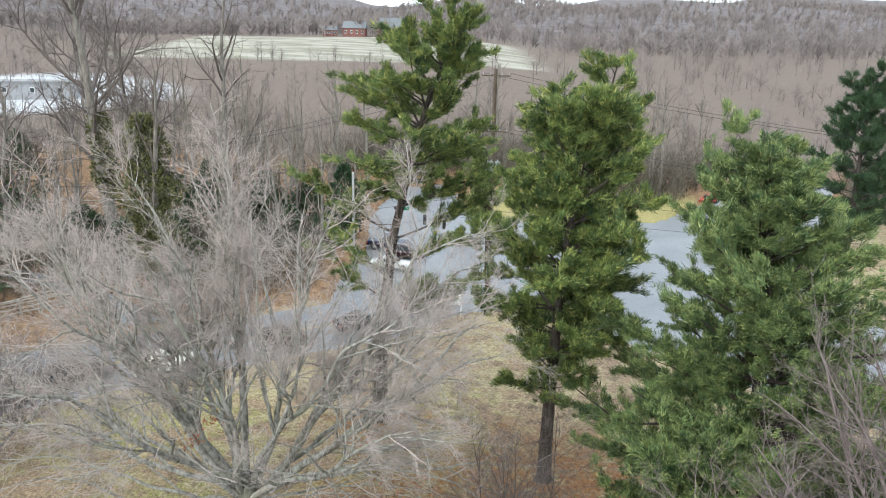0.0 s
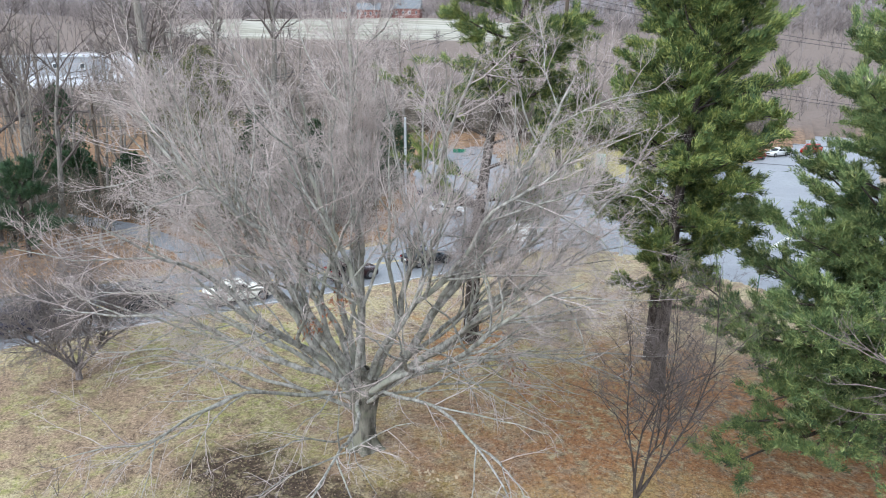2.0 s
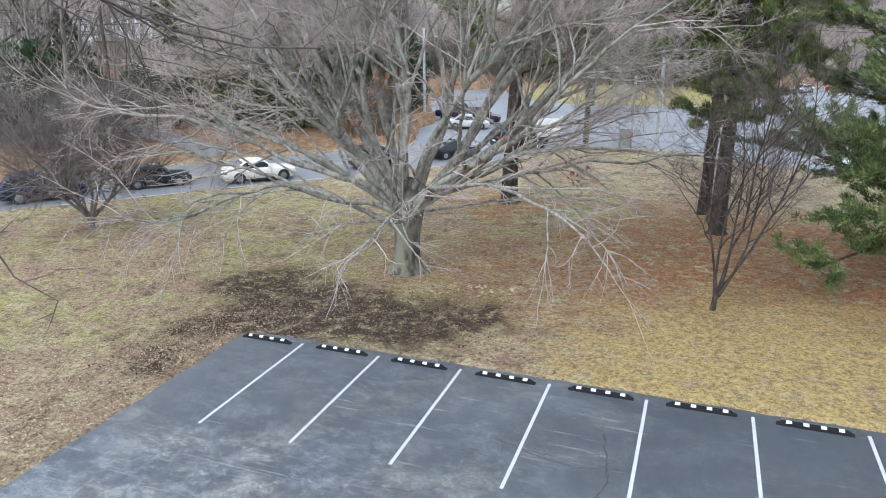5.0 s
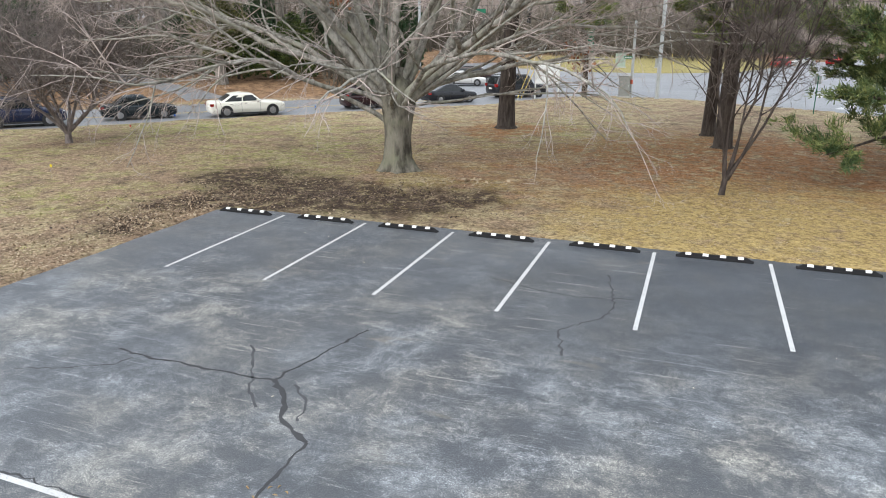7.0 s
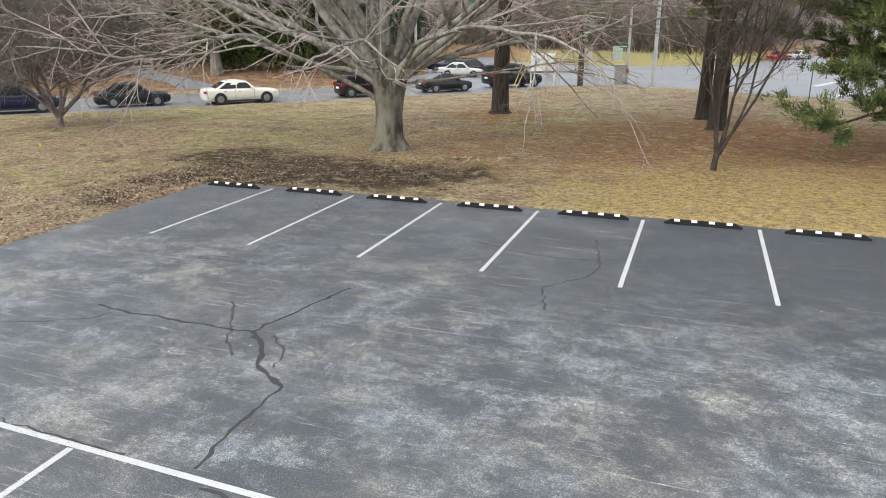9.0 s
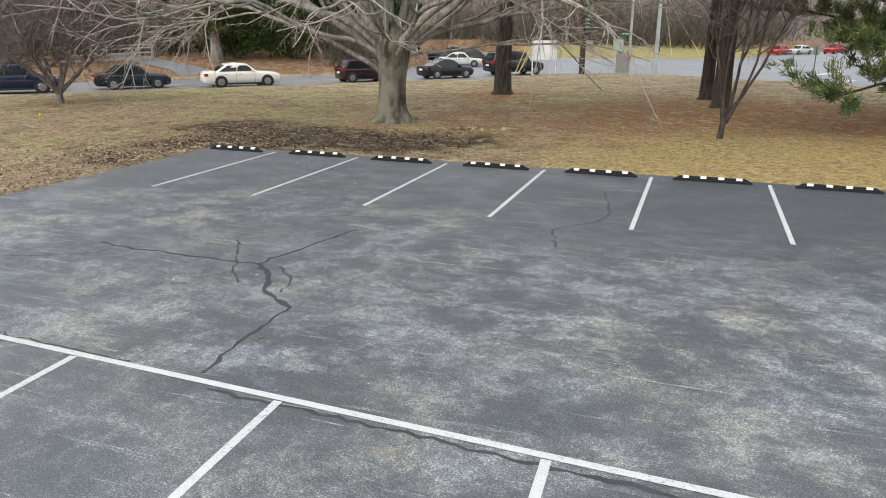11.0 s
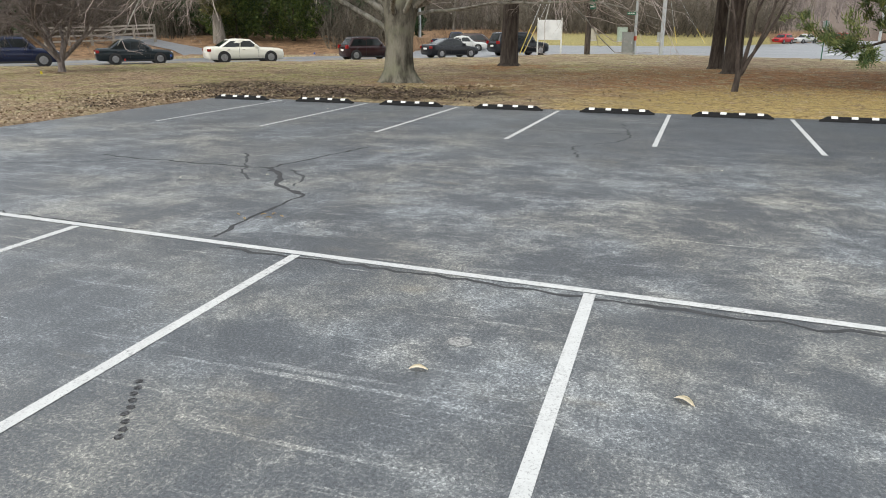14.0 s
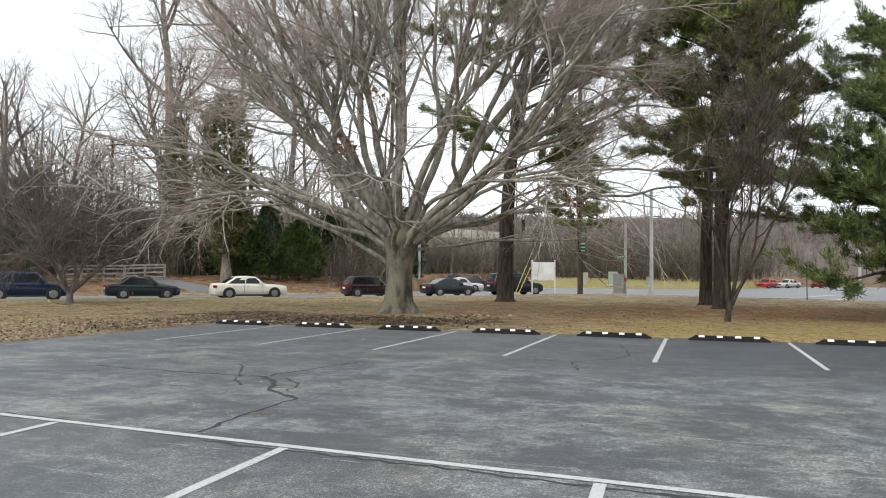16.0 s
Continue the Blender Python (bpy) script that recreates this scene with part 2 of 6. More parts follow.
    return n.done(col, n.math("ADD", grit, n.math("MULTIPLY", mid, 0.5)), 0.4, 0.012, n.math("SUBTRACT", 0.66, n.math("MULTIPLY", mid, 0.2)))


def make_line_paint():
    n = Nodes("worn_line_paint", 0.7)
    wear = n.math("MULTIPLY", n.ramp(n.noise(26, 4, 0.75), 0.50, 0.72), n.ramp(n.noise(2.2, 3), 0.35, 0.65))
    col = n.mix(n.noise(5, 3), (0.46, 0.465, 0.465), (0.60, 0.605, 0.60))
    wear = n.math("MAXIMUM", wear, n.math("MULTIPLY", n.ramp(n.noise(90, 2, 0.6), 0.56, 0.70), 0.55))
    return n.done(n.mix(wear, col, (0.13, 0.13, 0.135)), n.noise(60), 0.2, 0.004)


def make_bark(name, dark, light, scale=5.0, up=0.25, depth=0.03, moss=None, spots=0.9):
    n = Nodes(name, 0.95, spec=0.1)
    plates = n.noise(scale, 6, 0.65, (1, 1, up))
    fine = n.noise(scale * 6, 4, 0.7, (1, 1, 0.5))
    col = n.mix(n.ramp(plates, 0.33, 0.66), dark, light)
    col = n.mix(n.math("MULTIPLY", fine, 0.5), col, dark)
    if moss:
        col = n.mix(n.math("MULTIPLY", n.ramp(n.noise(spots, 4), 0.48, 0.70), 0.75), col, moss)
    return n.done(col, n.math("ADD", plates, n.math("MULTIPLY", fine, 0.4)), 0.9, depth)


def make_leaf(name, dark, light, tip, scale=0.7, rough=0.6, single=1.0):
    """Foliage: clump to clump and leaf to leaf variation."""
    n = Nodes(name, rough, spec=0.25)
    clump = n.ramp(n.noise(scale, 3, 0.6), 0.32, 0.68)
    col = n.mix(clump, dark, light)
    flush = n.math("ADD", n.math("MULTIPLY", n.noise(scale * 3.2, 4, 0.65, (1, 1, 1), (6, 2, 9)), 1 - single), n.math("MULTIPLY", n.geo.outputs["Random Per Island"], single))
    col = n.mix(n.ramp(flush, 0.42, 0.42 + 0.30 + 0.28 * single), col, tip)
    n.bsdf.inputs["Transmission Weight"].default_value = 0.0
    n.bsdf.inputs["Subsurface Weight"].default_value = 0.0
    return n.done(col)


M = {}
M["ground"] = make_ground_material()
M["lot"] = make_tarmac("sealed_tarmac", (0.029, 0.036, 0.047), (0.055, 0.062, 0.073), (0.54, 0.55, 0.54), 1.08, ((12.6, -7.9, 2.5, 0.16), (15.0, -15.6, 2.75, 0.14), (9.0, -19.5, 5.6, 0.2), (20.5, -9.0, 4.2, 0.2), (16.5, -3.5, 6.2, 0.18)))
M["road"] = make_tarmac("road_tarmac", (0.135, 0.14, 0.152), (0.185, 0.19, 0.20), (0.28, 0.28, 0.28), 0.5)
M["paint"] = make_line_paint()
M["seal"] = plain("crack_sealer", (0.045, 0.046, 0.05), 0.75, grime=0.4)
M["old_seal"] = plain("faded_crack_sealer", (0.075, 0.078, 0.084), 0.8, grime=0.4)
M["rubber"] = plain("black_rubber", (0.011, 0.011, 0.012), 0.8, spec=0.25)
M["reflect"] = plain("white_reflective_tape", (0.82, 0.82, 0.80), 0.35, grime=0.1)
M["beech"] = make_bark("smooth_beech_bark", (0.13, 0.122, 0.104), (0.45, 0.43, 0.385), 4.5, 0.5, 0.03, (0.27, 0.27, 0.21))
M["beech_trunk"] = make_bark("weathered_beech_trunk_bark", (0.050, 0.045, 0.036), (0.27, 0.25, 0.205), 2.6, 0.35, 0.05, (0.20, 0.20, 0.14))
M["twig"] = make_bark("grey_twig_bark", (0.28, 0.234, 0.212), (0.57, 0.488, 0.448), 6)
M["dark_twig"] = make_bark("dark_brown_twig_bark", (0.085, 0.07, 0.062), (0.19, 0.16, 0.145), 6)
M["brown_twig"] = make_bark("purple_brown_twig_bark", (0.13, 0.102, 0.095), (0.26, 0.215, 0.20), 6)
M["shrub_twig"] = make_bark("dull_purple_brown_twig_bark", (0.115, 0.097, 0.090), (0.275, 0.238, 0.222), 6)
M["wood_twig"] = make_bark("woodland_twig_bark", (0.115, 0.095, 0.080), (0.30, 0.255, 0.212), 2)
M["red_twig"] = make_bark("reddish_hill_twig_bark", (0.098, 0.082, 0.076), (0.315, 0.265, 0.248), 0.07)
M["pine_bark"] = make_bark("dark_pine_bark", (0.036, 0.029, 0.025), (0.105, 0.086, 0.073), 7, 0.2, 0.05)
M["bramble"] = make_bark("dark_bramble_stems", (0.052, 0.045, 0.036), (0.20, 0.172, 0.132), 0.7)
M["black_twig"] = make_bark("blackish_twig_bark", (0.042, 0.034, 0.03), (0.11, 0.09, 0.08), 6)
M["ivy"] = make_leaf("dull_ivy_leaves", (0.045, 0.052, 0.022), (0.11, 0.115, 0.045), (0.22, 0.215, 0.08), 1.0, 0.5)
M["old_bark"] = make_bark("grey_furrowed_bark", (0.125, 0.11, 0.096), (0.28, 0.255, 0.22), 5, 0.2, 0.04)
M["lichen_bark"] = make_bark("lichen_spotted_bark", (0.045, 0.037, 0.033), (0.12, 0.10, 0.088), 5, 0.6, 0.02, (0.50, 0.51, 0.47), 7.0)
M["needle"] = make_leaf("pine_needles", (0.026, 0.056, 0.022), (0.12, 0.172, 0.050), (0.42, 0.43, 0.12), single=0.25)
M["needle_pale"] = make_leaf("pale_pine_needles", (0.028, 0.060, 0.025), (0.135, 0.190, 0.068), (0.36, 0.39, 0.14), single=0.25)
M["needle_dark"] = make_leaf("dark_evergreen_foliage", (0.019, 0.045, 0.021), (0.047, 0.085, 0.037), (0.08, 0.118, 0.047), single=0.25)
M["holly"] = make_leaf("glossy_holly_leaves", (0.018, 0.040, 0.012), (0.050, 0.082, 0.022), (0.16, 0.19, 0.05), 1.2, 0.35)
M["dead_leaf"] = make_leaf("fallen_leaves", (0.17, 0.115, 0.072), (0.29, 0.21, 0.135), (0.45, 0.36, 0.25), 1.5, 0.85)
M["rust_leaf"] = make_leaf("russet_oak_leaves", (0.16, 0.065, 0.035), (0.26, 0.115, 0.06), (0.34, 0.17, 0.09), 2, 0.8)
M["straw"] = make_leaf("dry_grass_blades", (0.22, 0.17, 0.08), (0.40, 0.31, 0.16), (0.34, 0.33, 0.13), 0.8, 0.9)
M["debris"] = make_leaf("dark_bark_debris", (0.035, 0.025, 0.02), (0.085, 0.06, 0.045), (0.20, 0.15, 0.11), 2, 0.9)


# ---- mesh helpers ----
def mesh_of(name, verts, faces, smooth=False):
    me = bpy.data.meshes.new(name)
    me.from_pydata(verts, [], faces)
    if smooth:
        me.polygons.foreach_set("use_smooth", [True] * len(me.polygons))
    me.update()
    return me


def attach(ob, material, parent=None, label="", at=None):
    ob.data.materials.append(material)
    if at is not None:
        ob.matrix_basis = at
    if parent is not None:
        ob.parent = parent
    if label:
        ob["label"] = label
    return ob


def part(name, bm, material, parent=None, label="", at=None, smooth=False):
    """A bmesh as one mesh object, under a thing or a part."""
    me = bpy.data.meshes.new(name)
    bm.normal_update()
    bm.to_mesh(me)
    bm.free()
    if smooth:
        me.polygons.foreach_set("use_smooth", [True] * len(me.polygons))
    return attach(new(name, me), material, parent, label, at)


def raw(name, verts, faces, material, parent=None, label="", at=None, smooth=False):
    return attach(new(name, mesh_of(name, verts, faces, smooth)), material, parent, label, at)


def block(bm, x0, x1, y0, y1, z0, z1, bevel=0.0, segments=2):
    """A box with rounded edges."""
    made = bmesh.ops.create_cube(bm, size=1.0)["verts"]
    bmesh.ops.scale(bm, vec=(x1 - x0, y1 - y0, z1 - z0), verts=made)
    bmesh.ops.translate(bm, vec=((x0 + x1) / 2, (y0 + y1) / 2, (z0 + z1) / 2), verts=made)
    if bevel:
        edges = list({e for v in made for e in v.link_edges})
        bmesh.ops.bevel(bm, geom=edges, offset=bevel, segments=segments, affect="EDGES", profile=0.6)
    return bm


def rod(bm, p, q, r0, r1=None, sides=10):
    """A tapered round bar from p to q."""
    p, q = Vector(p), Vector(q)
    turn = (q - p).to_track_quat("Z", "Y").to_matrix().to_4x4()
    m = Matrix.Translation((p + q) / 2) @ turn
    bmesh.ops.create_cone(bm, cap_ends=True, segments=sides, radius1=r0, radius2=r0 if r1 is None else r1, depth=(q - p).length, matrix=m)
    return bm


def prism(bm, outline, z0, z1):
    """A flat slab with the given outline."""
    low = [bm.verts.new((x, y, z0)) for x, y in outline]
    top = [bm.verts.new((x, y, z1)) for x, y in outline]
    n = len(outline)
    cap = bm.faces.new(top)
    for i in range(n):
        bm.faces.new((low[i], low[(i + 1) % n], top[(i + 1) % n], top[i]))
    bmesh.ops.recalc_face_normals(bm, faces=bm.faces)
    bmesh.ops.triangulate(bm, faces=[cap])
    return bm


def ribbon(points, width, z, thick=0.003, wobble=0.0, rng=None):
    """Vertices and faces of a thin band along a line on the ground."""
    pts = [np.array(p, float) for p in points]
    verts, faces = [], []
    for i, p in enumerate(pts):
        d = pts[min(i + 1, len(pts) - 1)] - pts[max(i - 1, 0)]
        d = d / (np.hypot(*d) + 1e-9)
        w = width / 2 * (1 + (rng.uniform(-wobble, wobble) if rng else 0))
        side = np.array([-d[1], d[0]]) * w
        for s in (side, -side):
            verts.append((p[0] + s[0], p[1] + s[1], z + thick))
    for i in range(len(pts) - 1):
        faces.append((2 * i, 2 * i + 1, 2 * i + 3, 2 * i + 2))
    return verts, faces


# ---- plan of the roads and the lie of the land ----
LOT_X, LOT_Y = 0.3, 0.3
ROAD_Z = -0.1
U = np.array([0.65, 0.76])
V = np.array([-0.76, 0.65])
NEAR0 = np.array([-9.9, 25.2])
ROAD_OUTLINE = [
    tuple(NEAR0 - U * 75), tuple(NEAR0 - U * 20), tuple(NEAR0), tuple(NEAR0 + U * 14), (1.2, 40.6), (3.0, 43.6), (5.2, 45.6), (8.5, 46.2),
    (12.5, 45.6), (17.0, 42.6), (24.0, 38.4), (40.0, 31.0), (70.0, 20.0), (140.0, 0.0), (145.0, 14.0), (75.0, 34.0), (48.0, 46.0), (40.5, 54.0),
    (38.0, 66.0), (40.0, 90.0), (52.0, 150.0), (40.0, 154.0), (25.0, 112.0), (18.0, 93.0), (9.0, 86.0), (-4.0, 85.0), (-12.0, 92.0), (-20.0, 110.0),
    (-30.0, 106.0), (-23.0, 78.0), (-17.6, 65.0), (-14.8, 58.5), (-14.2, 51.5), tuple(NEAR0 + U * 12 + V * 10.8), tuple(NEAR0 + V * 10.8),
    tuple(NEAR0 - U * 20 + V * 10.8), tuple(NEAR0 - U * 75 + V * 10.8),
]


def inside(px, py, outline):
    hit = np.zeros(px.shape, bool)
    n = len(outline)
    for i in range(n):
        (x0, y0), (x1, y1) = outline[i], outline[(i + 1) % n]
        cross = ((y0 > py) != (y1 > py)) & (px < (x1 - x0) * (py - y0) / ((y1 - y0) if y1 != y0 else 1e-9) + x0)
        hit ^= cross
    return hit


def step(v, lo, hi):
    u = np.clip((v - lo) / (hi - lo), 0, 1)
    return u * u * (3 - 2 * u)


def land(x, y):
    """Height of the ground, without the cuts for tarmac."""
    x, y = np.asarray(x, float), np.asarray(y, float)
    away = -0.325 * x + 0.946 * y
    across = 0.946 * x + 0.325 * y
    z = 0.03 * np.sin(0.35 * x + 0.8) * np.cos(0.31 * y) + 0.02 * np.sin(1.1 * x + 0.7 * y)
    z = z * step(np.maximum(0.3 - x, y - 0.3), 0.0, 3.0) + 0.03
    beyond = (x - NEAR0[0]) * V[0] + (y - NEAR0[1]) * V[1] - 10.8
    along = (x - NEAR0[0]) * U[0] + (y - NEAR0[1]) * U[1]
    z += 1.4 * step(beyond, 0, 14) * (1 - step(along, 16, 34))
    hill = np.interp(away, [80, 98, 130, 200, 300, 400, 470, 620, 900, 1500, 4000], [0, 1.3, 2.6, 8, 18, 27, 34, 41, 55, 97, 300])
    hill = hill * (1 - 0.28 * step(across, 0, 120) * (1 - step(away, 600, 1300)))
    hill = hill * (1 + 0.10 * np.sin(across / 130.0 + 0.6) * step(away, 250, 700))
    hill = hill + step(away, 500, 900) * 9 * np.sin(across / 210.0) + step(-away, 90, 400) * 10
    side = step(np.abs(across) - 160, 0, 900) * 25 * step(away, -400, 200)
    return z + hill + side * step(away, 0, 260)


def ground_z(x, y):
    return float(land(x, y))


def spread(lo, hi, fine, out_lo, out_hi, grow=1.09):
    xs = list(np.arange(lo, hi + 1e-6, fine))
    s, v = fine, xs[-1]
    while v < out_hi:
        s *= grow
        v += s
        xs.append(v)
    s, v, low = fine, xs[0], []
    while v > out_lo:
        s *= grow
        v -= s
        low.append(v)
    return np.array(low[::-1] + xs)


def build_ground():
    xs = spread(LOT_X - 40, LOT_X + 40, 0.5, -2600, 2600)
    ys = spread(LOT_Y - 12, LOT_Y + 62, 0.5, -900, 4300)
    gx, gy = np.meshgrid(xs, ys)
    gz = land(gx, gy)
    rng = np.random.default_rng(3)
    gz = gz + rng.normal(0, 0.012, gz.shape) * (np.abs(gx) < 60) * (np.abs(gy) < 90)
    lot = (gx > LOT_X + 0.02) & (gy < LOT_Y - 0.02) & (gx < 62) & (gy > -62)
    road = inside(gx, gy, ROAD_OUTLINE)
    gz[lot] = -0.25
    gz[road] = -0.40
    rows, cols = gx.shape
    verts = np.stack([gx.ravel(), gy.ravel(), gz.ravel()], 1)
    i = np.arange(rows * cols).reshape(rows, cols)
    faces = np.stack([i[:-1, :-1].ravel(), i[:-1, 1:].ravel(), i[1:, 1:].ravel(), i[1:, :-1].ravel()], 1)
    ob = raw("ground", verts.tolist(), faces.tolist(), M["ground"], smooth=True)
    return tagged(ob, "winter lawn with leaf litter rising to wooded hills", "ground", kind="structure")


build_ground()

pavement = part("parking_lot", prism(bmesh.new(), [(LOT_X, LOT_Y), (LOT_X, -62), (62, -62), (62, LOT_Y)], -0.3, 0.0), M["lot"])
tagged(pavement, "worn dark sealed tarmac car park with scuffs", "pavement", kind="structure")
road = part("road", prism(bmesh.new(), ROAD_OUTLINE, -0.5, ROAD_Z), M["road"])
tagged(road, "grey tarmac road meeting a wide junction", "road", kind="structure")
drive = [tuple(NEAR0 - U * 6.5 + V * 10.6), tuple(NEAR0 - U * 2.2 + V * 10.6), tuple(NEAR0 - U * 4.6 + V * 16), tuple(NEAR0 - U * 9 + V * 24), tuple(NEAR0 - U * 15 + V * 32),
         tuple(NEAR0 - U * 17 + V * 30.5), tuple(NEAR0 - U * 11.2 + V * 22.5), tuple(NEAR0 - U * 6.9 + V * 15.4)]


def build_drive():
    verts, faces = [], []
    left = [drive[0], drive[7], drive[6], drive[5]]
    right = [drive[1], drive[2], drive[3], drive[4]]
    rows = 24
    for i in range(rows + 1):
        u = i / rows * 3
        k = min(int(u), 2)
        f = u - k
        for side in (left, right):
            x = side[k][0] * (1 - f) + side[k + 1][0] * f
            y = side[k][1] * (1 - f) + side[k + 1][1] * f
            rise = step(np.array(i / 4.0), 0, 1)
            verts.append((x, y, float((ROAD_Z + 0.006) * (1 - rise) + (ground_z(x, y) + 0.05) * rise)))
    for i in range(rows):
        faces.append((2 * i, 2 * i + 1, 2 * i + 3, 2 * i + 2))
    return tagged(raw("driveway", verts, faces, M["road"]), "narrow tarmac driveway leaving the road", "driveway", kind="structure")


build_drive()


# ---- painted lines ----
STALL = 2.74


def painted(name, verts, faces, label):
    return tagged(raw(name, verts, faces, M["paint"]), label, "line marking", kind="structure")


for i in range(1, 13):
    x = STALL * i
    v, f = ribbon([(x, -5.35 + k * 0.53) for k in range(10)] + [(x, -0.05)], 0.088, 0.0, 0.004)
    painted("stall_line", v, f, "white painted bay line on dark tarmac")


def spine_y(x):
    return -13.155 - 0.0355 * (x - 13.74)


v, f = ribbon([(x, spine_y(x)) for x in np.arange(0.9, 44, 0.9)], 0.092, 0.0, 0.0065)
painted("spine_line", v, f, "long white line between two rows of bays")
for i in range(-4, 9):
    x = 13.74 + 2.715 * i
    v, f = ribbon([(x + 0.0355 * k, spine_y(x) - 0.06 - k) for k in np.arange(0, 5.5, 0.6)], 0.095, 0.0, 0.004)
    painted("stall_line", v, f, "white painted bay line on dark tarmac")

# road markings
for p, q, w in (((24.0, 53.1), (27.5, 61.8), 0.6), ((24.1, 42.4), (25.8, 46.2), 0.6)):
    v, f = ribbon([p, q], w, ROAD_Z, 0.005)
    painted("stop_line", v, f, "broad white stop line on the road")
v, f = ribbon([tuple(NEAR0 + U * s + V * 0.45) for s in range(-70, 15, 2)], 0.11, ROAD_Z, 0.005)
painted("edge_line", v, f, "white edge line along the road")
for off in (5.3, 5.55):
    v, f = ribbon([tuple(NEAR0 + U * s + V * off) for s in range(-70, 13, 2)], 0.10, ROAD_Z, 0.005)
    ob = tagged(raw("centre_line", v, f, plain("yellow_road_paint", (0.55, 0.38, 0.06), 0.7)), "yellow centre line of the road", "line marking", kind="structure")


# ---- cracks filled with black sealer ----
def crack(points, width, sealer="seal"):
    rng = np.random.default_rng(int(abs(points[0][0] * 100)) + len(points))
    pts = [np.array(points[0])]
    for a, b in zip(points[:-1], points[1:]):
        a, b = np.array(a), np.array(b)
        n = max(2, int(np.hypot(*(b - a)) / 0.12))
        for k in range(1, n + 1):
            pts.append(a + (b - a) * k / n + rng.normal(0, 0.022, 2) * (k < n))
    v, f = ribbon(pts, width, 0.0, 0.004, 0.5, rng)
    v = [(p[0], p[1], 0.002) for p in v]
    return tagged(raw("sealed_crack", v, f, M[sealer]), "black sealer line over a tarmac crack", "crack", kind="structure")


CRACKS = [
    ([(5.12, -9.36), (5.84, -9.46), (6.9, -9.47), (7.7, -9.49), (8.37, -9.45)], 0.07),
    ([(4.05, -10.59), (4.91, -10.25), (5.52, -9.9), (5.62, -9.57)], 0.04),
    ([(8.37, -9.45), (8.5, -8.89), (8.65, -8.2), (8.93, -7.09)], 0.07),
    ([(8.37, -9.45), (8.83, -9.88), (9.19, -10.51), (9.81, -10.88)], 0.12),
    ([(9.81, -10.88), (9.8, -11.3), (9.82, -11.84), (9.85, -12.45), (9.93, -12.87)], 0.07),
    ([(7.24, -8.44), (7.77, -9.15), (8.15, -9.82), (8.6, -10.3)], 0.06),
    ([(8.76, -9.48), (9.2, -9.85), (9.4, -10.44)], 0.06),
    ([(12.6, -6.93), (12.33, -5.84), (12.54, -5.51), (13.0, -5.02), (13.18, -4.29), (12.97, -3.08), (12.8, -2.26)], 0.06),
    ([(10.34, -3.4), (11.49, -3.84), (12.37, -3.95), (13.52, -3.68)], 0.04),
    ([(8.07, -6.25), (9.14, -6.13)], 0.035),
]
for k, (pts, w) in enumerate(CRACKS):
    crack(pts, w * 0.68, "old_seal" if k in (1, 5, 6, 7, 8, 9) else "seal")
crack([(x, spine_y(x) - 0.13 - 0.02 * math.sin(x)) for x in np.arange(10.2, 22, 1.0)], 0.045)
crack([(x, spine_y(x) + 0.075) for x in np.arange(3.0, 10.2, 1.2)], 0.03)


# ---- wheel stops ----
def build_wheel_stop():
    stop = new("wheel_stop")
    length, deep, high = 1.83, 0.15, 0.118
    bm = bmesh.new()
    ring = [(-deep / 2, 0), (-deep / 2 + 0.012, 0.04), (-0.035, high), (0.035, high), (deep / 2 - 0.012, 0.04), (deep / 2, 0)]
    rows = []
    for x, k in ((-length / 2, 0.35), (-length / 2 + 0.05, 0.45), (-length / 2 + 0.16, 1), (length / 2 - 0.16, 1), (length / 2 - 0.05, 0.45), (length / 2, 0.35)):
        rows.append([bm.verts.new((x, y, z * k)) for y, z in ring])
    for a, b in zip(rows[:-1], rows[1:]):
        for i in range(len(ring) - 1):
            bm.faces.new((a[i], b[i], b[i + 1], a[i + 1]))
    bm.faces.new(rows[0])
    bm.faces.new(rows[-1][::-1])
    bmesh.ops.recalc_face_normals(bm, faces=bm.faces)
    part("body", bm, M["rubber"], stop)
    for k in range(4):
        x = -length / 2 + 0.30 + k * 0.41
        bm = bmesh.new()
        off = 0.004
        prof = [(-0.052, 0.072), (-0.037, high - 0.002), (-0.033, high), (0.033, high), (0.037, high - 0.002), (0.052, 0.072)]
        left = [bm.verts.new((x - 0.068, y * 1.03, z + off)) for y, z in prof]
        right = [bm.verts.new((x + 0.068, y * 1.03, z + off)) for y, z in prof]
        for i in range(len(prof) - 1):
            bm.faces.new((left[i], right[i], right[i + 1], left[i + 1]))
        bmesh.ops.recalc_face_normals(bm, faces=bm.faces)
        part("reflector", bm, M["reflect"], stop, "white reflective strip")
    return tagged(stop, "black rubber wheel stop with white reflective strips", "wheel stop", "wheel stops along the bays")


first = build_wheel_stop()
first.matrix_basis = pose(1.45, -0.2, 0.0)
rng = np.random.default_rng(5)
for i in range(2, 13):
    copy_thing(first, pose(STALL * (i - 0.5) + 0.07 + rng.uniform(-0.04, 0.04), -0.17 + rng.uniform(-0.03, 0.03), 0, 0, 0, rng.uniform(-0.8, 0.8)))


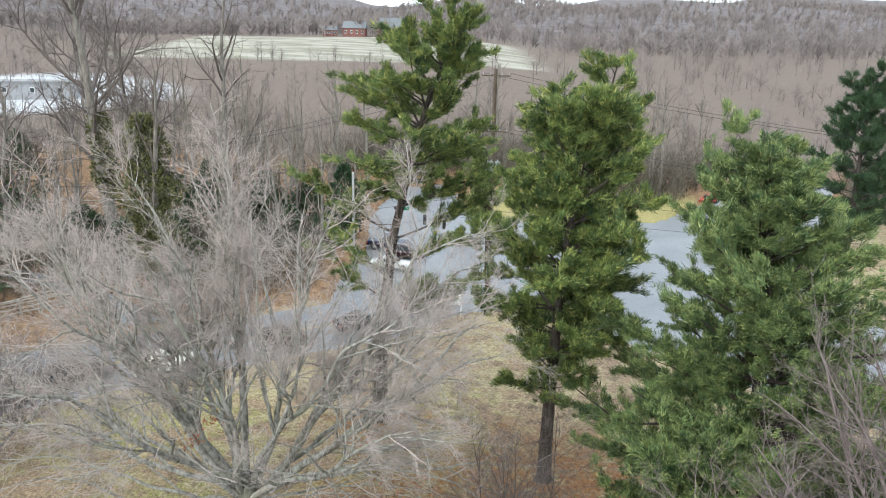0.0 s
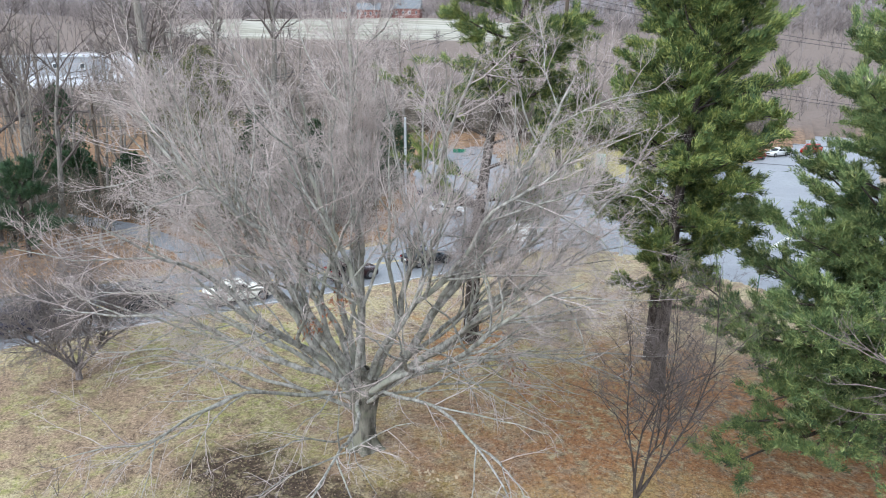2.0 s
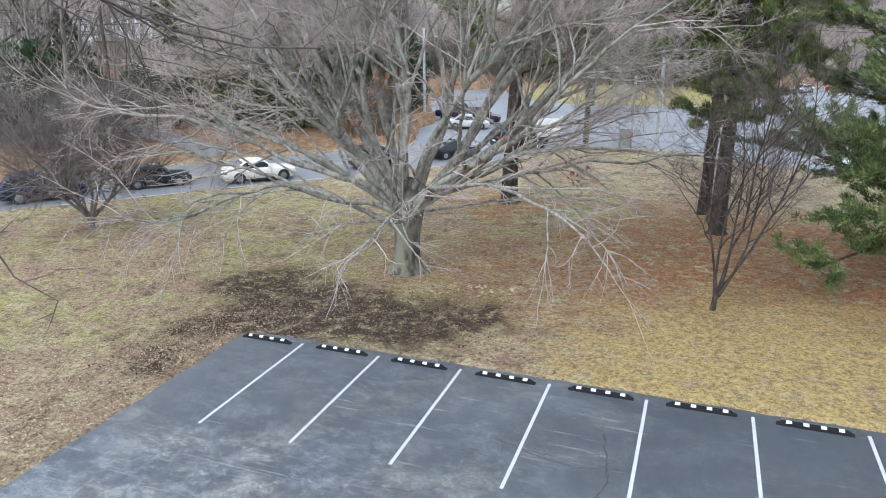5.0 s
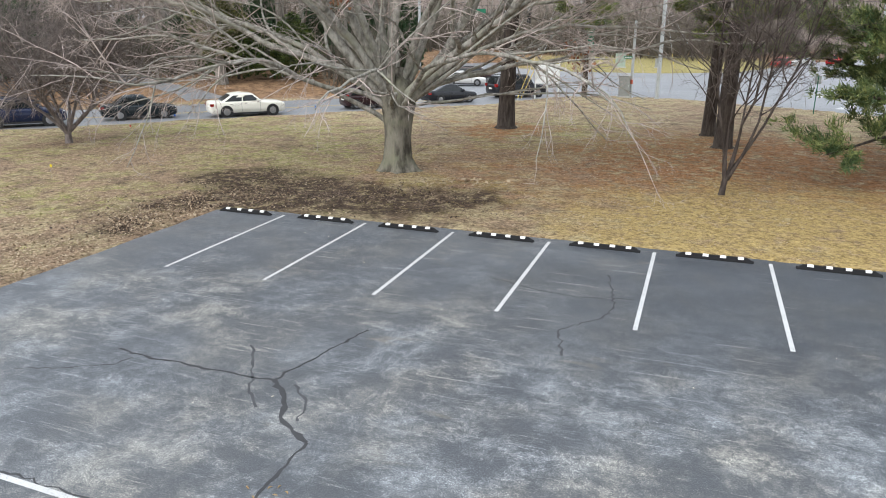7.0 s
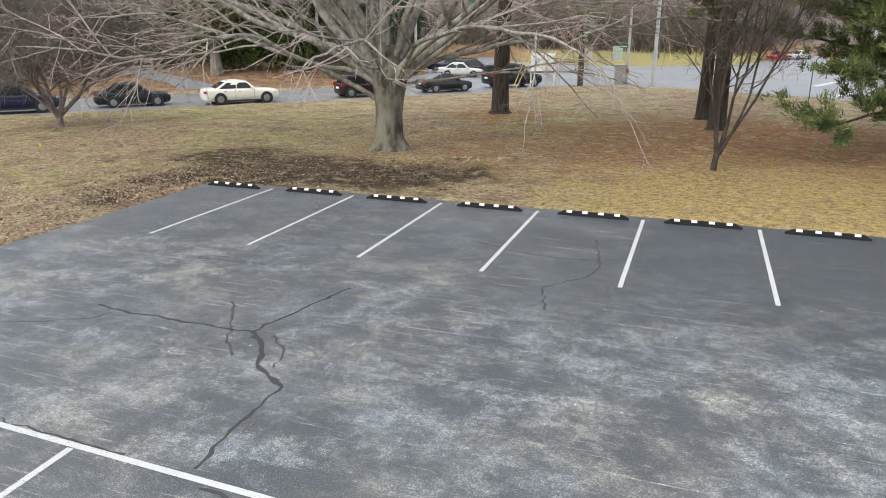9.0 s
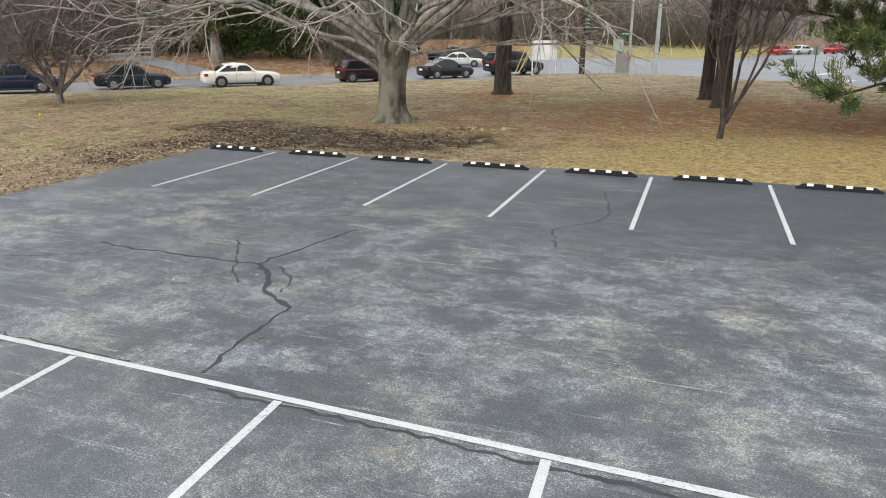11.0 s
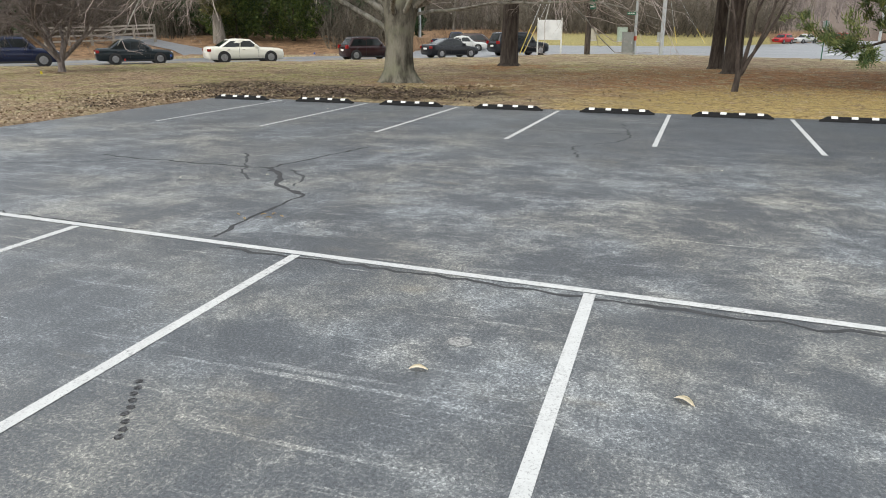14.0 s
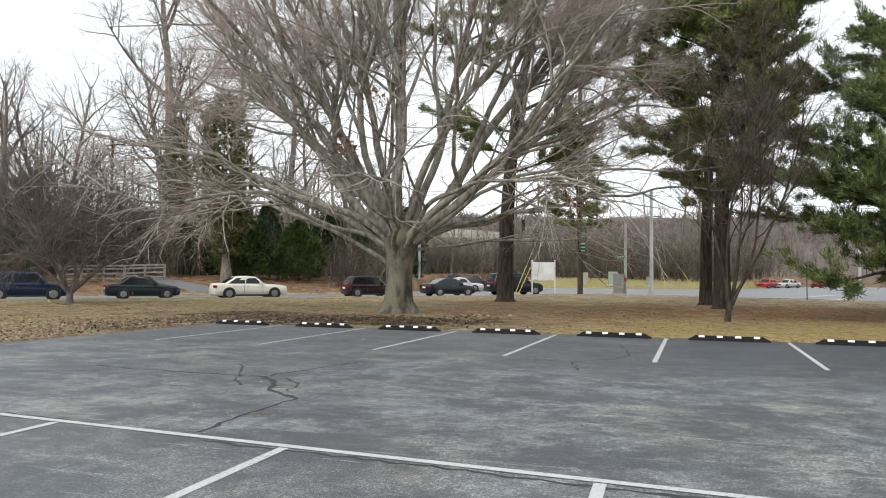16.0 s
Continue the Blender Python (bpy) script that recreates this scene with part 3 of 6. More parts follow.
# ---- trees ----
class Wood:
    """Collects tapered round branches and pointed twigs into one mesh."""

    def __init__(self):
        self.verts, self.faces, self.count, self.spikes = [], [], 0, []

    def tube(self, pts, radii, sides):
        pts = np.asarray(pts, float)
        n = len(pts)
        d = np.gradient(pts, axis=0)
        d /= np.linalg.norm(d, axis=1)[:, None] + 1e-9
        ref = np.array([0.0, 0.0, 1.0]) if abs(d[0][2]) < 0.9 else np.array([1.0, 0.0, 0.0])
        s = np.cross(d, ref)
        s /= np.linalg.norm(s, axis=1)[:, None] + 1e-9
        t = np.cross(d, s)
        ang = np.arange(sides) * 2 * math.pi / sides
        ring = np.cos(ang)[None, :, None] * s[:, None] + np.sin(ang)[None, :, None] * t[:, None]
        v = pts[:, None] + ring * np.asarray(radii)[:, None, None]
        self.verts.append(v.reshape(-1, 3))
        i = np.arange(n - 1)[:, None] * sides + np.arange(sides)[None] + self.count
        j = np.arange(n - 1)[:, None] * sides + (np.arange(sides)[None] + 1) % sides + self.count
        self.faces.append(np.stack([i, j, j + sides, i + sides], -1).reshape(-1, 4))
        self.count += n * sides

    def spike(self, p, q, r):
        """A three-sided twig that tapers to a point. Also takes arrays of them."""
        p, q = np.atleast_2d(p), np.atleast_2d(q)
        self.spikes.append(np.concatenate([p, q, np.broadcast_to(np.reshape(r, (-1, 1)), (len(p), 1))], 1))

    def object(self, name, material, parent, label=""):
        if not self.verts and not self.spikes:
            return None
        v = np.concatenate(self.verts) if self.verts else np.zeros((0, 3))
        f = np.concatenate(self.faces) if self.faces else np.zeros((0, 4), int)
        tri = np.zeros((0, 3), int)
        if self.spikes:
            a = np.concatenate(self.spikes)
            p, q, r = a[:, :3], a[:, 3:6], a[:, 6:7]
            d = q - p
            s = np.cross(d, np.where(np.abs(d[:, 2:3]) < 0.9 * np.linalg.norm(d, axis=1)[:, None], [[0, 0, 1.0]], [[1.0, 0, 0]]))
            s /= np.linalg.norm(s, axis=1)[:, None] + 1e-9
            t = np.cross(d, s)
            t /= np.linalg.norm(t, axis=1)[:, None] + 1e-9
            base = len(v) + np.arange(len(a))[:, None] * 4
            v = np.concatenate([v, np.stack([p + s * r, p + (t * 0.87 - s * 0.5) * r, p - (t * 0.87 + s * 0.5) * r, q], 1).reshape(-1, 3)])
            tri = np.concatenate([base + np.array([k]) for k in ([0, 1, 3], [1, 2, 3], [2, 0, 3])])
        me = bpy.data.meshes.new(name)
        me.vertices.add(len(v))
        me.vertices.foreach_set("co", v.astype(np.float32).ravel())
        me.loops.add(len(f) * 4 + len(tri) * 3)
        me.loops.foreach_set("vertex_index", np.concatenate([f.ravel(), tri.ravel()]).astype(np.int32))
        me.polygons.add(len(f) + len(tri))
        me.polygons.foreach_set("loop_start", np.concatenate([np.arange(len(f)) * 4, len(f) * 4 + np.arange(len(tri)) * 3]).astype(np.int32))
        me.polygons.foreach_set("use_smooth", np.ones(len(f) + len(tri), bool))
        me.update(calc_edges=True)
        return attach(new(name, me), material, parent, label)


def triangles(name, tri, material, parent=None, label=""):
    """One mesh of loose triangles from an array of n x 3 x 3."""
    n = len(tri)
    me = bpy.data.meshes.new(name)
    me.vertices.add(n * 3)
    me.vertices.foreach_set("co", tri.astype(np.float32).ravel())
    me.loops.add(n * 3)
    me.loops.foreach_set("vertex_index", np.arange(n * 3, dtype=np.int32))
    me.polygons.add(n)
    me.polygons.foreach_set("loop_start", np.arange(0, n * 3, 3, dtype=np.int32))
    me.update(calc_edges=True)
    return attach(new(name, me), material, parent, label)


def unit(v):
    return v / (np.linalg.norm(v) + 1e-9)


LOWEST = [-9.0]  # height below which a branch stops drooping


def bend(rng, p, d, length, r, seg, lift, jitter, end=0.3):
    """A crooked branch: its points, radii and directions. lift pulls it up or down along the way."""
    n = max(2, int(length / seg))
    pts, dirs = [np.array(p, float)], [unit(d)]
    d = unit(d)
    for k in range(n):
        up = lift(k / n) if callable(lift) else lift
        d = unit(d + rng.normal(0, jitter, 3) + np.array([0, 0, up]))
        if d[2] < 0 and pts[-1][2] < LOWEST[0]:
            d = unit(d * np.array([1, 1, 0.15]) + np.array([0, 0, 0.04]))
        pts.append(pts[-1] + d * length / n)
        dirs.append(d)
    return np.array(pts), np.linspace(r, r * end, n + 1), dirs


def fork_off(rng, d, lo, hi, flat=1.0):
    """A direction that leaves d at an angle between lo and hi degrees."""
    side = unit(np.cross(d, rng.normal(0, 1, 3) * np.array([1, 1, 1 / flat])))
    side = unit(np.cross(d, side)) if rng.random() < 0.5 else side
    side[2] /= flat
    a = radians(rng.uniform(lo, hi))
    return unit(d * math.cos(a) + unit(side) * math.sin(a))


def twigs(rng, wood, fine, pts, radii, dirs, length, level, spec, thin=0.0045):
    """Side branches along a branch, down to twigs. spec rows: (per metre, share of length, angles, lift, jitter, sides)."""
    if level >= len(spec):
        return
    per, share, lo, hi, lift, jitter, sides, start = spec[level][:8]
    thick = spec[level][8] if len(spec[level]) > 8 else 0.010
    n = max(1, int(per * length + rng.random()))
    for _ in range(n):
        u = rng.uniform(start, 1.0)
        k = min(int(u * (len(pts) - 1)), len(pts) - 2)
        f = u * (len(pts) - 1) - k
        p = pts[k] * (1 - f) + pts[k + 1] * f
        d = fork_off(rng, dirs[k], lo, hi)
        l2 = max(0.25, length * share * rng.uniform(0.6, 1.25) * (1.15 - 0.55 * u))
        r2 = max(thin, min(radii[k] * 0.66, thick * l2 + 0.002))
        if level == len(spec) - 1:
            fine.spike(p, p + unit(d + np.array([0, 0, lift * 4])) * l2, r2)
            continue
        q, rr, dd = bend(rng, p, d, l2, r2, max(0.22, l2 / (5 if level < 1 else 3 if level < 2 else 2)), lift, jitter, 0.35)
        (fine if r2 < 0.03 else wood).tube(q, rr, sides)
        twigs(rng, wood, fine, q, rr, dd, l2, level + 1, spec, thin)


def plant(name, label, x, y, group=""):
    tree = new(name)
    tree.location = (x, y, ground_z(x, y) - 0.05)
    return tagged(tree, label, "tree", group)


def build_beech():
    rng = np.random.default_rng(11)
    tree = plant("beech_tree", "large bare spreading beech with grey bark and low drooping limbs", 3.05, 7.95)
    trunk, wood, fine = Wood(), Wood(), Wood()
    # a fluted trunk with root flare
    n, sides = 14, 26
    heights = np.array([-0.1, 0.0, 0.12, 0.3, 0.55, 0.9, 1.3, 1.7, 2.1, 2.5, 2.9, 3.3, 3.7, 4.1])
    base_r = np.array([0.98, 0.88, 0.70, 0.60, 0.54, 0.50, 0.48, 0.49, 0.53, 0.59, 0.64, 0.62, 0.48, 0.28])
    ang = np.arange(sides) * 2 * math.pi / sides
    flute = 0.13 * np.sin(5 * ang + 0.6) + 0.07 * np.sin(9 * ang) + 0.05 * np.sin(3 * ang + 2)
    v = []
    for h, r in zip(heights, base_r):
        k = 1.0 + flute * (1.5 if h < 0.4 else 0.8)
        v.append(np.stack([np.cos(ang) * r * k + 0.03 * h, np.sin(ang) * r * k, np.full(sides, h)], 1))
    trunk.verts.append(np.concatenate(v))
    i = np.arange(n - 1)[:, None] * sides + np.arange(sides)[None]
    j = np.arange(n - 1)[:, None] * sides + (np.arange(sides)[None] + 1) % sides
    trunk.faces.append(np.stack([i, j, j + sides, i + sides], -1).reshape(-1, 4))
    trunk.count = n * sides
    trunk.object("trunk", M["beech_trunk"], tree, "smooth grey trunk with flared roots")
    spec = [
        (0.75, 0.36, 24, 56, 0.016, 0.14, 5, 0.34, 0.0105),
        (1.70, 0.46, 24, 58, 0.016, 0.14, 4, 0.24, 0.0080),
        (4.2, 0.58, 22, 58, 0.016, 0.15, 3, 0.2, 0.0062),
        (11.0, 0.78, 20, 60, 0.012, 0.13, 3, 0.08, 0.0046),
    ]
    low_spec = [(0.85, 0.34, 24, 55, -0.02, 0.14, 5, 0.30, 0.009), (1.5, 0.48, 22, 55, -0.07, 0.15, 4, 0.25, 0.008), (3.0, 0.46, 22, 55, -0.08, 0.17, 3, 0.2, 0.007), (4.0, 0.5, 22, 55, -0.05, 0.14, 3, 0.15, 0.006)]
    bare_spec = [(0.5, 0.30, 24, 50, 0.0, 0.14, 5, 0.35, 0.010), (1.2, 0.45, 22, 55, 0.0, 0.16, 4, 0.25, 0.008), (2.0, 0.46, 22, 55, 0.0, 0.17, 3, 0.2, 0.007), (3.0, 0.5, 22, 55, 0.0, 0.14, 3, 0.15, 0.006)]
    LOWEST[0] = 1.7
    # compass bearing from the lot's side view, height on the trunk, length, radius, and the lean from
    # upright at the foot, along the way and at the tip
    leaders = (
        (90, 3.4, 16.6, 0.215, 4, 7, 14), (-14, 3.1, 15.8, 0.17, 20, 18, 24),
        (4, 2.6, 17.2, 0.235, 40, 26, 25), (200, 3.1, 16.0, 0.20, 16, 26, 38), (176, 2.9, 16.8, 0.215, 30, 39, 48), (140, 3.2, 16.0, 0.18, 18, 28, 36),
        (-105, 3.2, 15.5, 0.16, 22, 31, 40), (-35, 3.1, 15.5, 0.16, 26, 35, 44), (-150, 3.2, 15.8, 0.16, 24, 34, 44),
    )
    spreading = (
        (-13, 2.5, 15.5, 0.215, 43, 53, 36), (3, 3.0, 14.8, 0.14, 46, 60, 84), (188, 2.8, 14.0, 0.15, 46, 63, 86),
        (-130, 2.9, 14.5, 0.17, 42, 52, 58), (-42, 2.8, 13.8, 0.16, 46, 58, 66), (132, 3.0, 14.5, 0.17, 40, 53, 60),
        (160, 3.0, 14.5, 0.16, 38, 52, 64),
    )
    low = (
        (181, 1.9, 12.5, 0.105, 50, 72, 97), (171, 2.5, 14.5, 0.135, 52, 70, 84), (-4, 2.5, 14.7, 0.105, 56, 77, 90), (9, 2.4, 10.4, 0.07, 62, 86, 104),
        (-95, 2.5, 12.4, 0.105, 56, 76, 100), (-60, 2.5, 13.0, 0.105, 57, 77, 98), (-140, 2.5, 13.0, 0.105, 58, 76, 97), (-28, 2.5, 13.5, 0.10, 57, 78, 100),
        (150, 2.6, 13.5, 0.11, 54, 71, 92), (40, 2.6, 13.5, 0.105, 56, 74, 96),
    )

    def limb(p, bearing, leans, length, r, forks, rows):
        """A limb that sways as it goes, eases from one lean to the next, and forks."""
        n = max(4, int(length / 0.55))
        pts, dirs, sway, turn = [np.array(p, float)], [], 0.0, 0.0
        for k in range(n):
            sway, turn = sway * 0.72 + rng.normal(0, 0.115), turn * 0.72 + rng.normal(0, 0.115)
            t = min(1.85, radians(float(np.interp(k / (n - 1), (0, 0.3, 1), leans))) + sway)
            a = radians(bearing) + turn / max(0.3, math.sin(t))
            d = np.array([math.cos(a) * math.sin(t), math.sin(a) * math.sin(t), math.cos(t)])
            if d[2] < 0 and pts[-1][2] < LOWEST[0]:
                d = unit(d * np.array([1, 1, 0.1]))
            pts.append(pts[-1] + d * length / n)
            dirs.append(d)
        dirs.append(dirs[-1])
        pts, u = np.array(pts), np.linspace(0, 1, n + 1)
        rr = r * (1 - u) ** 0.8 * 0.88 + 0.12 * r
        wood.tube(pts, rr, 10 if r > 0.12 else 7)
        twigs(rng, wood, fine, pts, rr, dirs, length, 0, rows, 0.0042)
        for j in range(forks):
            u0 = 0.16 + 0.5 * (j + rng.random()) / forks
            k = int(u0 * n)
            side = (1 if (j % 2) else -1) * rng.uniform(16, 40)
            lean = math.degrees(math.acos(np.clip(dirs[k][2], -1, 1)))
            b = math.degrees(math.atan2(dirs[k][1], dirs[k][0])) + side / max(0.35, math.sin(radians(lean)))
            lift = rng.uniform(-4, 16)
            rest = length * (1 - u0)
            limb(pts[k], b, (lean + 6, max(3, lean - lift), max(2, leans[2] - lift * 0.6)), rest * rng.uniform(0.72, 0.98), rr[k] * rng.uniform(0.58, 0.76), 0 if rest < 7 else 1 if r < 0.2 else 2, rows)

    for rows, table, forks in ((spec, leaders, 4), (spec, spreading, 3), (low_spec, low, 2)):
        for bearing, z, length, r, *leans in table:
            a = radians(bearing + 19.6)
            spray = bare_spec if table is low and (bearing > 140 or -6 < bearing < 12) else rows
            limb((math.cos(a) * 0.27, math.sin(a) * 0.27, z), bearing + 19.6 + rng.uniform(-4, 4), leans, length, r, forks, spray)
    LOWEST[0] = -9.0
    wood.object("limb", M["beech"], tree)
    fine.object("crown", M["twig"], tree, "haze of fine bare twigs")
    # a few dead leaves that hang on
    q = np.array([[0.3, -2.5, 8.0], [6.9, 1.0, 4.6], [-1.5, -2, 6.5]])
    c = np.repeat(q, 60, 0) + rng.normal(0, 0.28, (180, 3))
    tri = c[:, None] + rng.normal(0, 0.07, (180, 3, 3))
    triangles("dead_leaves", tri, M["rust_leaf"], tree)
    return tree


build_beech()


def grow_bare(tree, seed, height, radius, trunk_r, clear, limb_count, spec, barks, lean=(0, 0), stems=1, lift=0.03, jitter=0.09, splay=0.38, stem_lift=0.03, thin=0.0045, bole=0.0):
    """Trunk or stems, limbs and twigs of a leafless tree, as parts of the tree."""
    rng = np.random.default_rng(seed)
    trunk, wood, fine = Wood(), Wood(), Wood()
    if bole:
        trunk.tube([(lean[0] * h, lean[1] * h, h) for h in (-0.1, 0.05, bole * 0.5, bole, bole * 1.1)], [trunk_r * 2.9, trunk_r * 2.3, trunk_r * 1.9, trunk_r * 2.0, trunk_r * 1.2], 12)
    for s in range(stems):
        a0 = s * 2.4 + rng.uniform(0, 1)
        d = np.array([lean[0], lean[1], 1.0]) + (np.array([math.cos(a0), math.sin(a0), 0]) * splay * rng.uniform(0.35, 1.2) if stems > 1 else 0)
        base = np.array([math.cos(a0), math.sin(a0), 0]) * (0.16 * (stems > 1) * (0.4 if bole else 1)) + np.array([lean[0] * bole, lean[1] * bole, bole * rng.uniform(0.75, 1.0)])
        high = height * (0.86 if stems == 1 else rng.uniform(0.55, 0.75))
        pts, rr, dd = bend(rng, base, d, high, trunk_r, max(0.5, high / 10), stem_lift, 0.045 if stem_lift > 0 else 0.09, 0.22)
        rr = rr.copy()
        rr[0] *= 1.5
        trunk.tube(pts, rr, 10)
        for k in range(limb_count):
            u = clear + (1 - clear) * (k + rng.random()) / limb_count
            i = min(int(u * (len(pts) - 1)), len(pts) - 2)
            p = pts[i] + (pts[i + 1] - pts[i]) * rng.random()
            a = k * 2.4 + rng.uniform(-0.5, 0.5) + a0
            tilt = radians(rng.uniform(35, 68) * (1.1 - 0.5 * u))
            dirn = np.array([math.cos(a) * math.sin(tilt), math.sin(a) * math.sin(tilt), math.cos(tilt)])
            length = radius * rng.uniform(0.75, 1.2) * (1.15 - 0.5 * u)
            q, qr, qd = bend(rng, p, dirn, length, min(rr[i] * 0.6, 0.02 * length + 0.01), max(0.35, length / 9), lift, jitter, 0.2)
            wood.tube(q, qr, 6)
            twigs(rng, wood, fine, q, qr, qd, length, 0, spec, thin)
    trunk.object("trunk", barks[0], tree)
    wood.object("limb", barks[1], tree)
    fine.object("crown", barks[2], tree)
    return tree


DENSE = [(1.7, 0.5, 28, 62, 0.01, 0.12, 4, 0.15), (3.0, 0.5, 25, 60, 0.02, 0.15, 3, 0.15), (3.2, 0.55, 25, 60, 0.02, 0.16, 3, 0.15)]
FUZZY = [(1.7, 0.5, 28, 62, 0.0, 0.15, 4, 0.12), (3.2, 0.5, 25, 60, 0.0, 0.17, 3, 0.12), (6.5, 0.6, 25, 62, 0.0, 0.16, 3, 0.1)]
LIGHT = [(1.0, 0.45, 28, 60, 0.03, 0.12, 3, 0.25), (1.3, 0.5, 25, 60, 0.02, 0.14, 3, 0.2)]

shrub = plant("shrub_tree", "low bare many-stemmed tree with purple-brown twigs", -15.0, 8.7)
grow_bare(shrub, 21, 9.6, 4.9, 0.085, 0.22, 16, FUZZY, (M["shrub_twig"], M["shrub_twig"], M["shrub_twig"]), stems=8, lift=-0.012, splay=1.15, stem_lift=-0.035, jitter=0.13, thin=0.006, bole=0.7)
small = plant("young_bare_tree", "small bare crooked tree with spreading twigs", 15.4, 7.64)
grow_bare(small, 35, 13.2, 3.8, 0.05, 0.28, 16, FUZZY, (M["black_twig"], M["black_twig"], M["dark_twig"]), lean=(0.10, 0.0), stems=6, lift=-0.014, splay=0.36, stem_lift=0.0, jitter=0.16, thin=0.0045, bole=0.75)
side = plant("bare_tree", "bare grey tree with dense fine twigs", 28.0, 5.5)
grow_bare(side, 44, 16.0, 7.4, 0.26, 0.15, 30, DENSE, (M["dark_twig"], M["brown_twig"], M["brown_twig"]), thin=0.007)
oak = plant("oak_tree", "bare oak with lichen-spotted limbs and a few russet leaves", -0.9, -19.5)


def grow_oak():
    rng = np.random.default_rng(52)
    trunk, wood, fine = Wood(), Wood(), Wood()
    pts, rr, dd = bend(rng, (0, 0, 0), (0.03, 0.02, 1), 15.5, 0.36, 1.2, 0.03, 0.04, 0.25)
    rr[0] *= 1.4
    trunk.tube(pts, rr, 12)
    spec = [(1.9, 0.28, 30, 65, 0.0, 0.16, 5, 0.30, 0.011), (2.8, 0.40, 28, 62, 0.0, 0.18, 4, 0.2, 0.008), (3.2, 0.42, 25, 60, 0.0, 0.18, 3, 0.2, 0.007), (3.0, 0.5, 25, 60, 0.0, 0.16, 3, 0.2, 0.006)]
    for z, goal in ((6.3, (11.6, 3.6, 10.4)), (7.0, (11.2, 4.4, 12.6)), (5.6, (10.6, 3.4, 9.2)), (6.5, (-7, 4, 10)), (7.2, (-5, -6, 12)), (6.8, (4, -8, 11)), (9.0, (2, 6, 15)), (9.5, (-3, 2, 16))):
        a, b = np.array([0.05, 0.0, z]), np.array(goal, float)
        n = 14
        line = [a + (b - a) * (k / n) + np.array([0, 0, 1.1 * math.sin(math.pi * k / n)]) + rng.normal(0, 0.13, 3) * (0 < k < n) for k in range(n + 1)]
        line = np.array(line)
        way = [unit(line[min(k + 1, n)] - line[max(k - 1, 0)]) for k in range(n + 1)]
        rad = np.linspace(0.085, 0.02, n + 1)
        wood.tube(line, rad, 8)
        twigs(rng, wood, fine, line, rad, way, float(np.linalg.norm(b - a)), 0, spec)
    trunk.object("trunk", M["lichen_bark"], oak)
    wood.object("limb", M["lichen_bark"], oak)
    fine.object("crown", M["dark_twig"], oak)


grow_oak()


def hang_leaves(tree, seed, places, material, count=40, size=0.08, spread_r=0.35):
    rng = np.random.default_rng(seed)
    c = np.repeat(np.array(places, float), count, 0)
    c = c + rng.normal(0, spread_r, c.shape)
    triangles("dead_leaves", c[:, None] + rng.normal(0, size, (len(c), 3, 3)), material, tree)


hang_leaves(oak, 4, [(11.0, 3.5, 12.5), (11.1, 3.6, 11.7), (10.8, 3.4, 10.9)], M["rust_leaf"], 14, 0.028, 0.14)


def needles(rng, centres, axes, count, length, width):
    """Tufts of needles: triangles round each centre, leaning along its axis and upwards."""
    n = len(centres)
    d = rng.normal(0, 1, (n, count, 3)) * 0.55 + axes[:, None] * 0.9 + np.array([0, 0, 0.38])
    d /= np.linalg.norm(d, axis=2)[..., None] + 1e-9
    side = np.cross(d, rng.normal(0, 1, (n, count, 3)))
    side /= np.linalg.norm(side, axis=2)[..., None] + 1e-9
    ln = length * rng.uniform(0.6, 1.25, (n, count, 1))
    base = centres[:, None] + rng.normal(0, length * 0.25, (n, count, 3))
    tri = np.stack([base - side * width, base + side * width, base + d * ln], 2)
    return tri.reshape(-1, 3, 3)


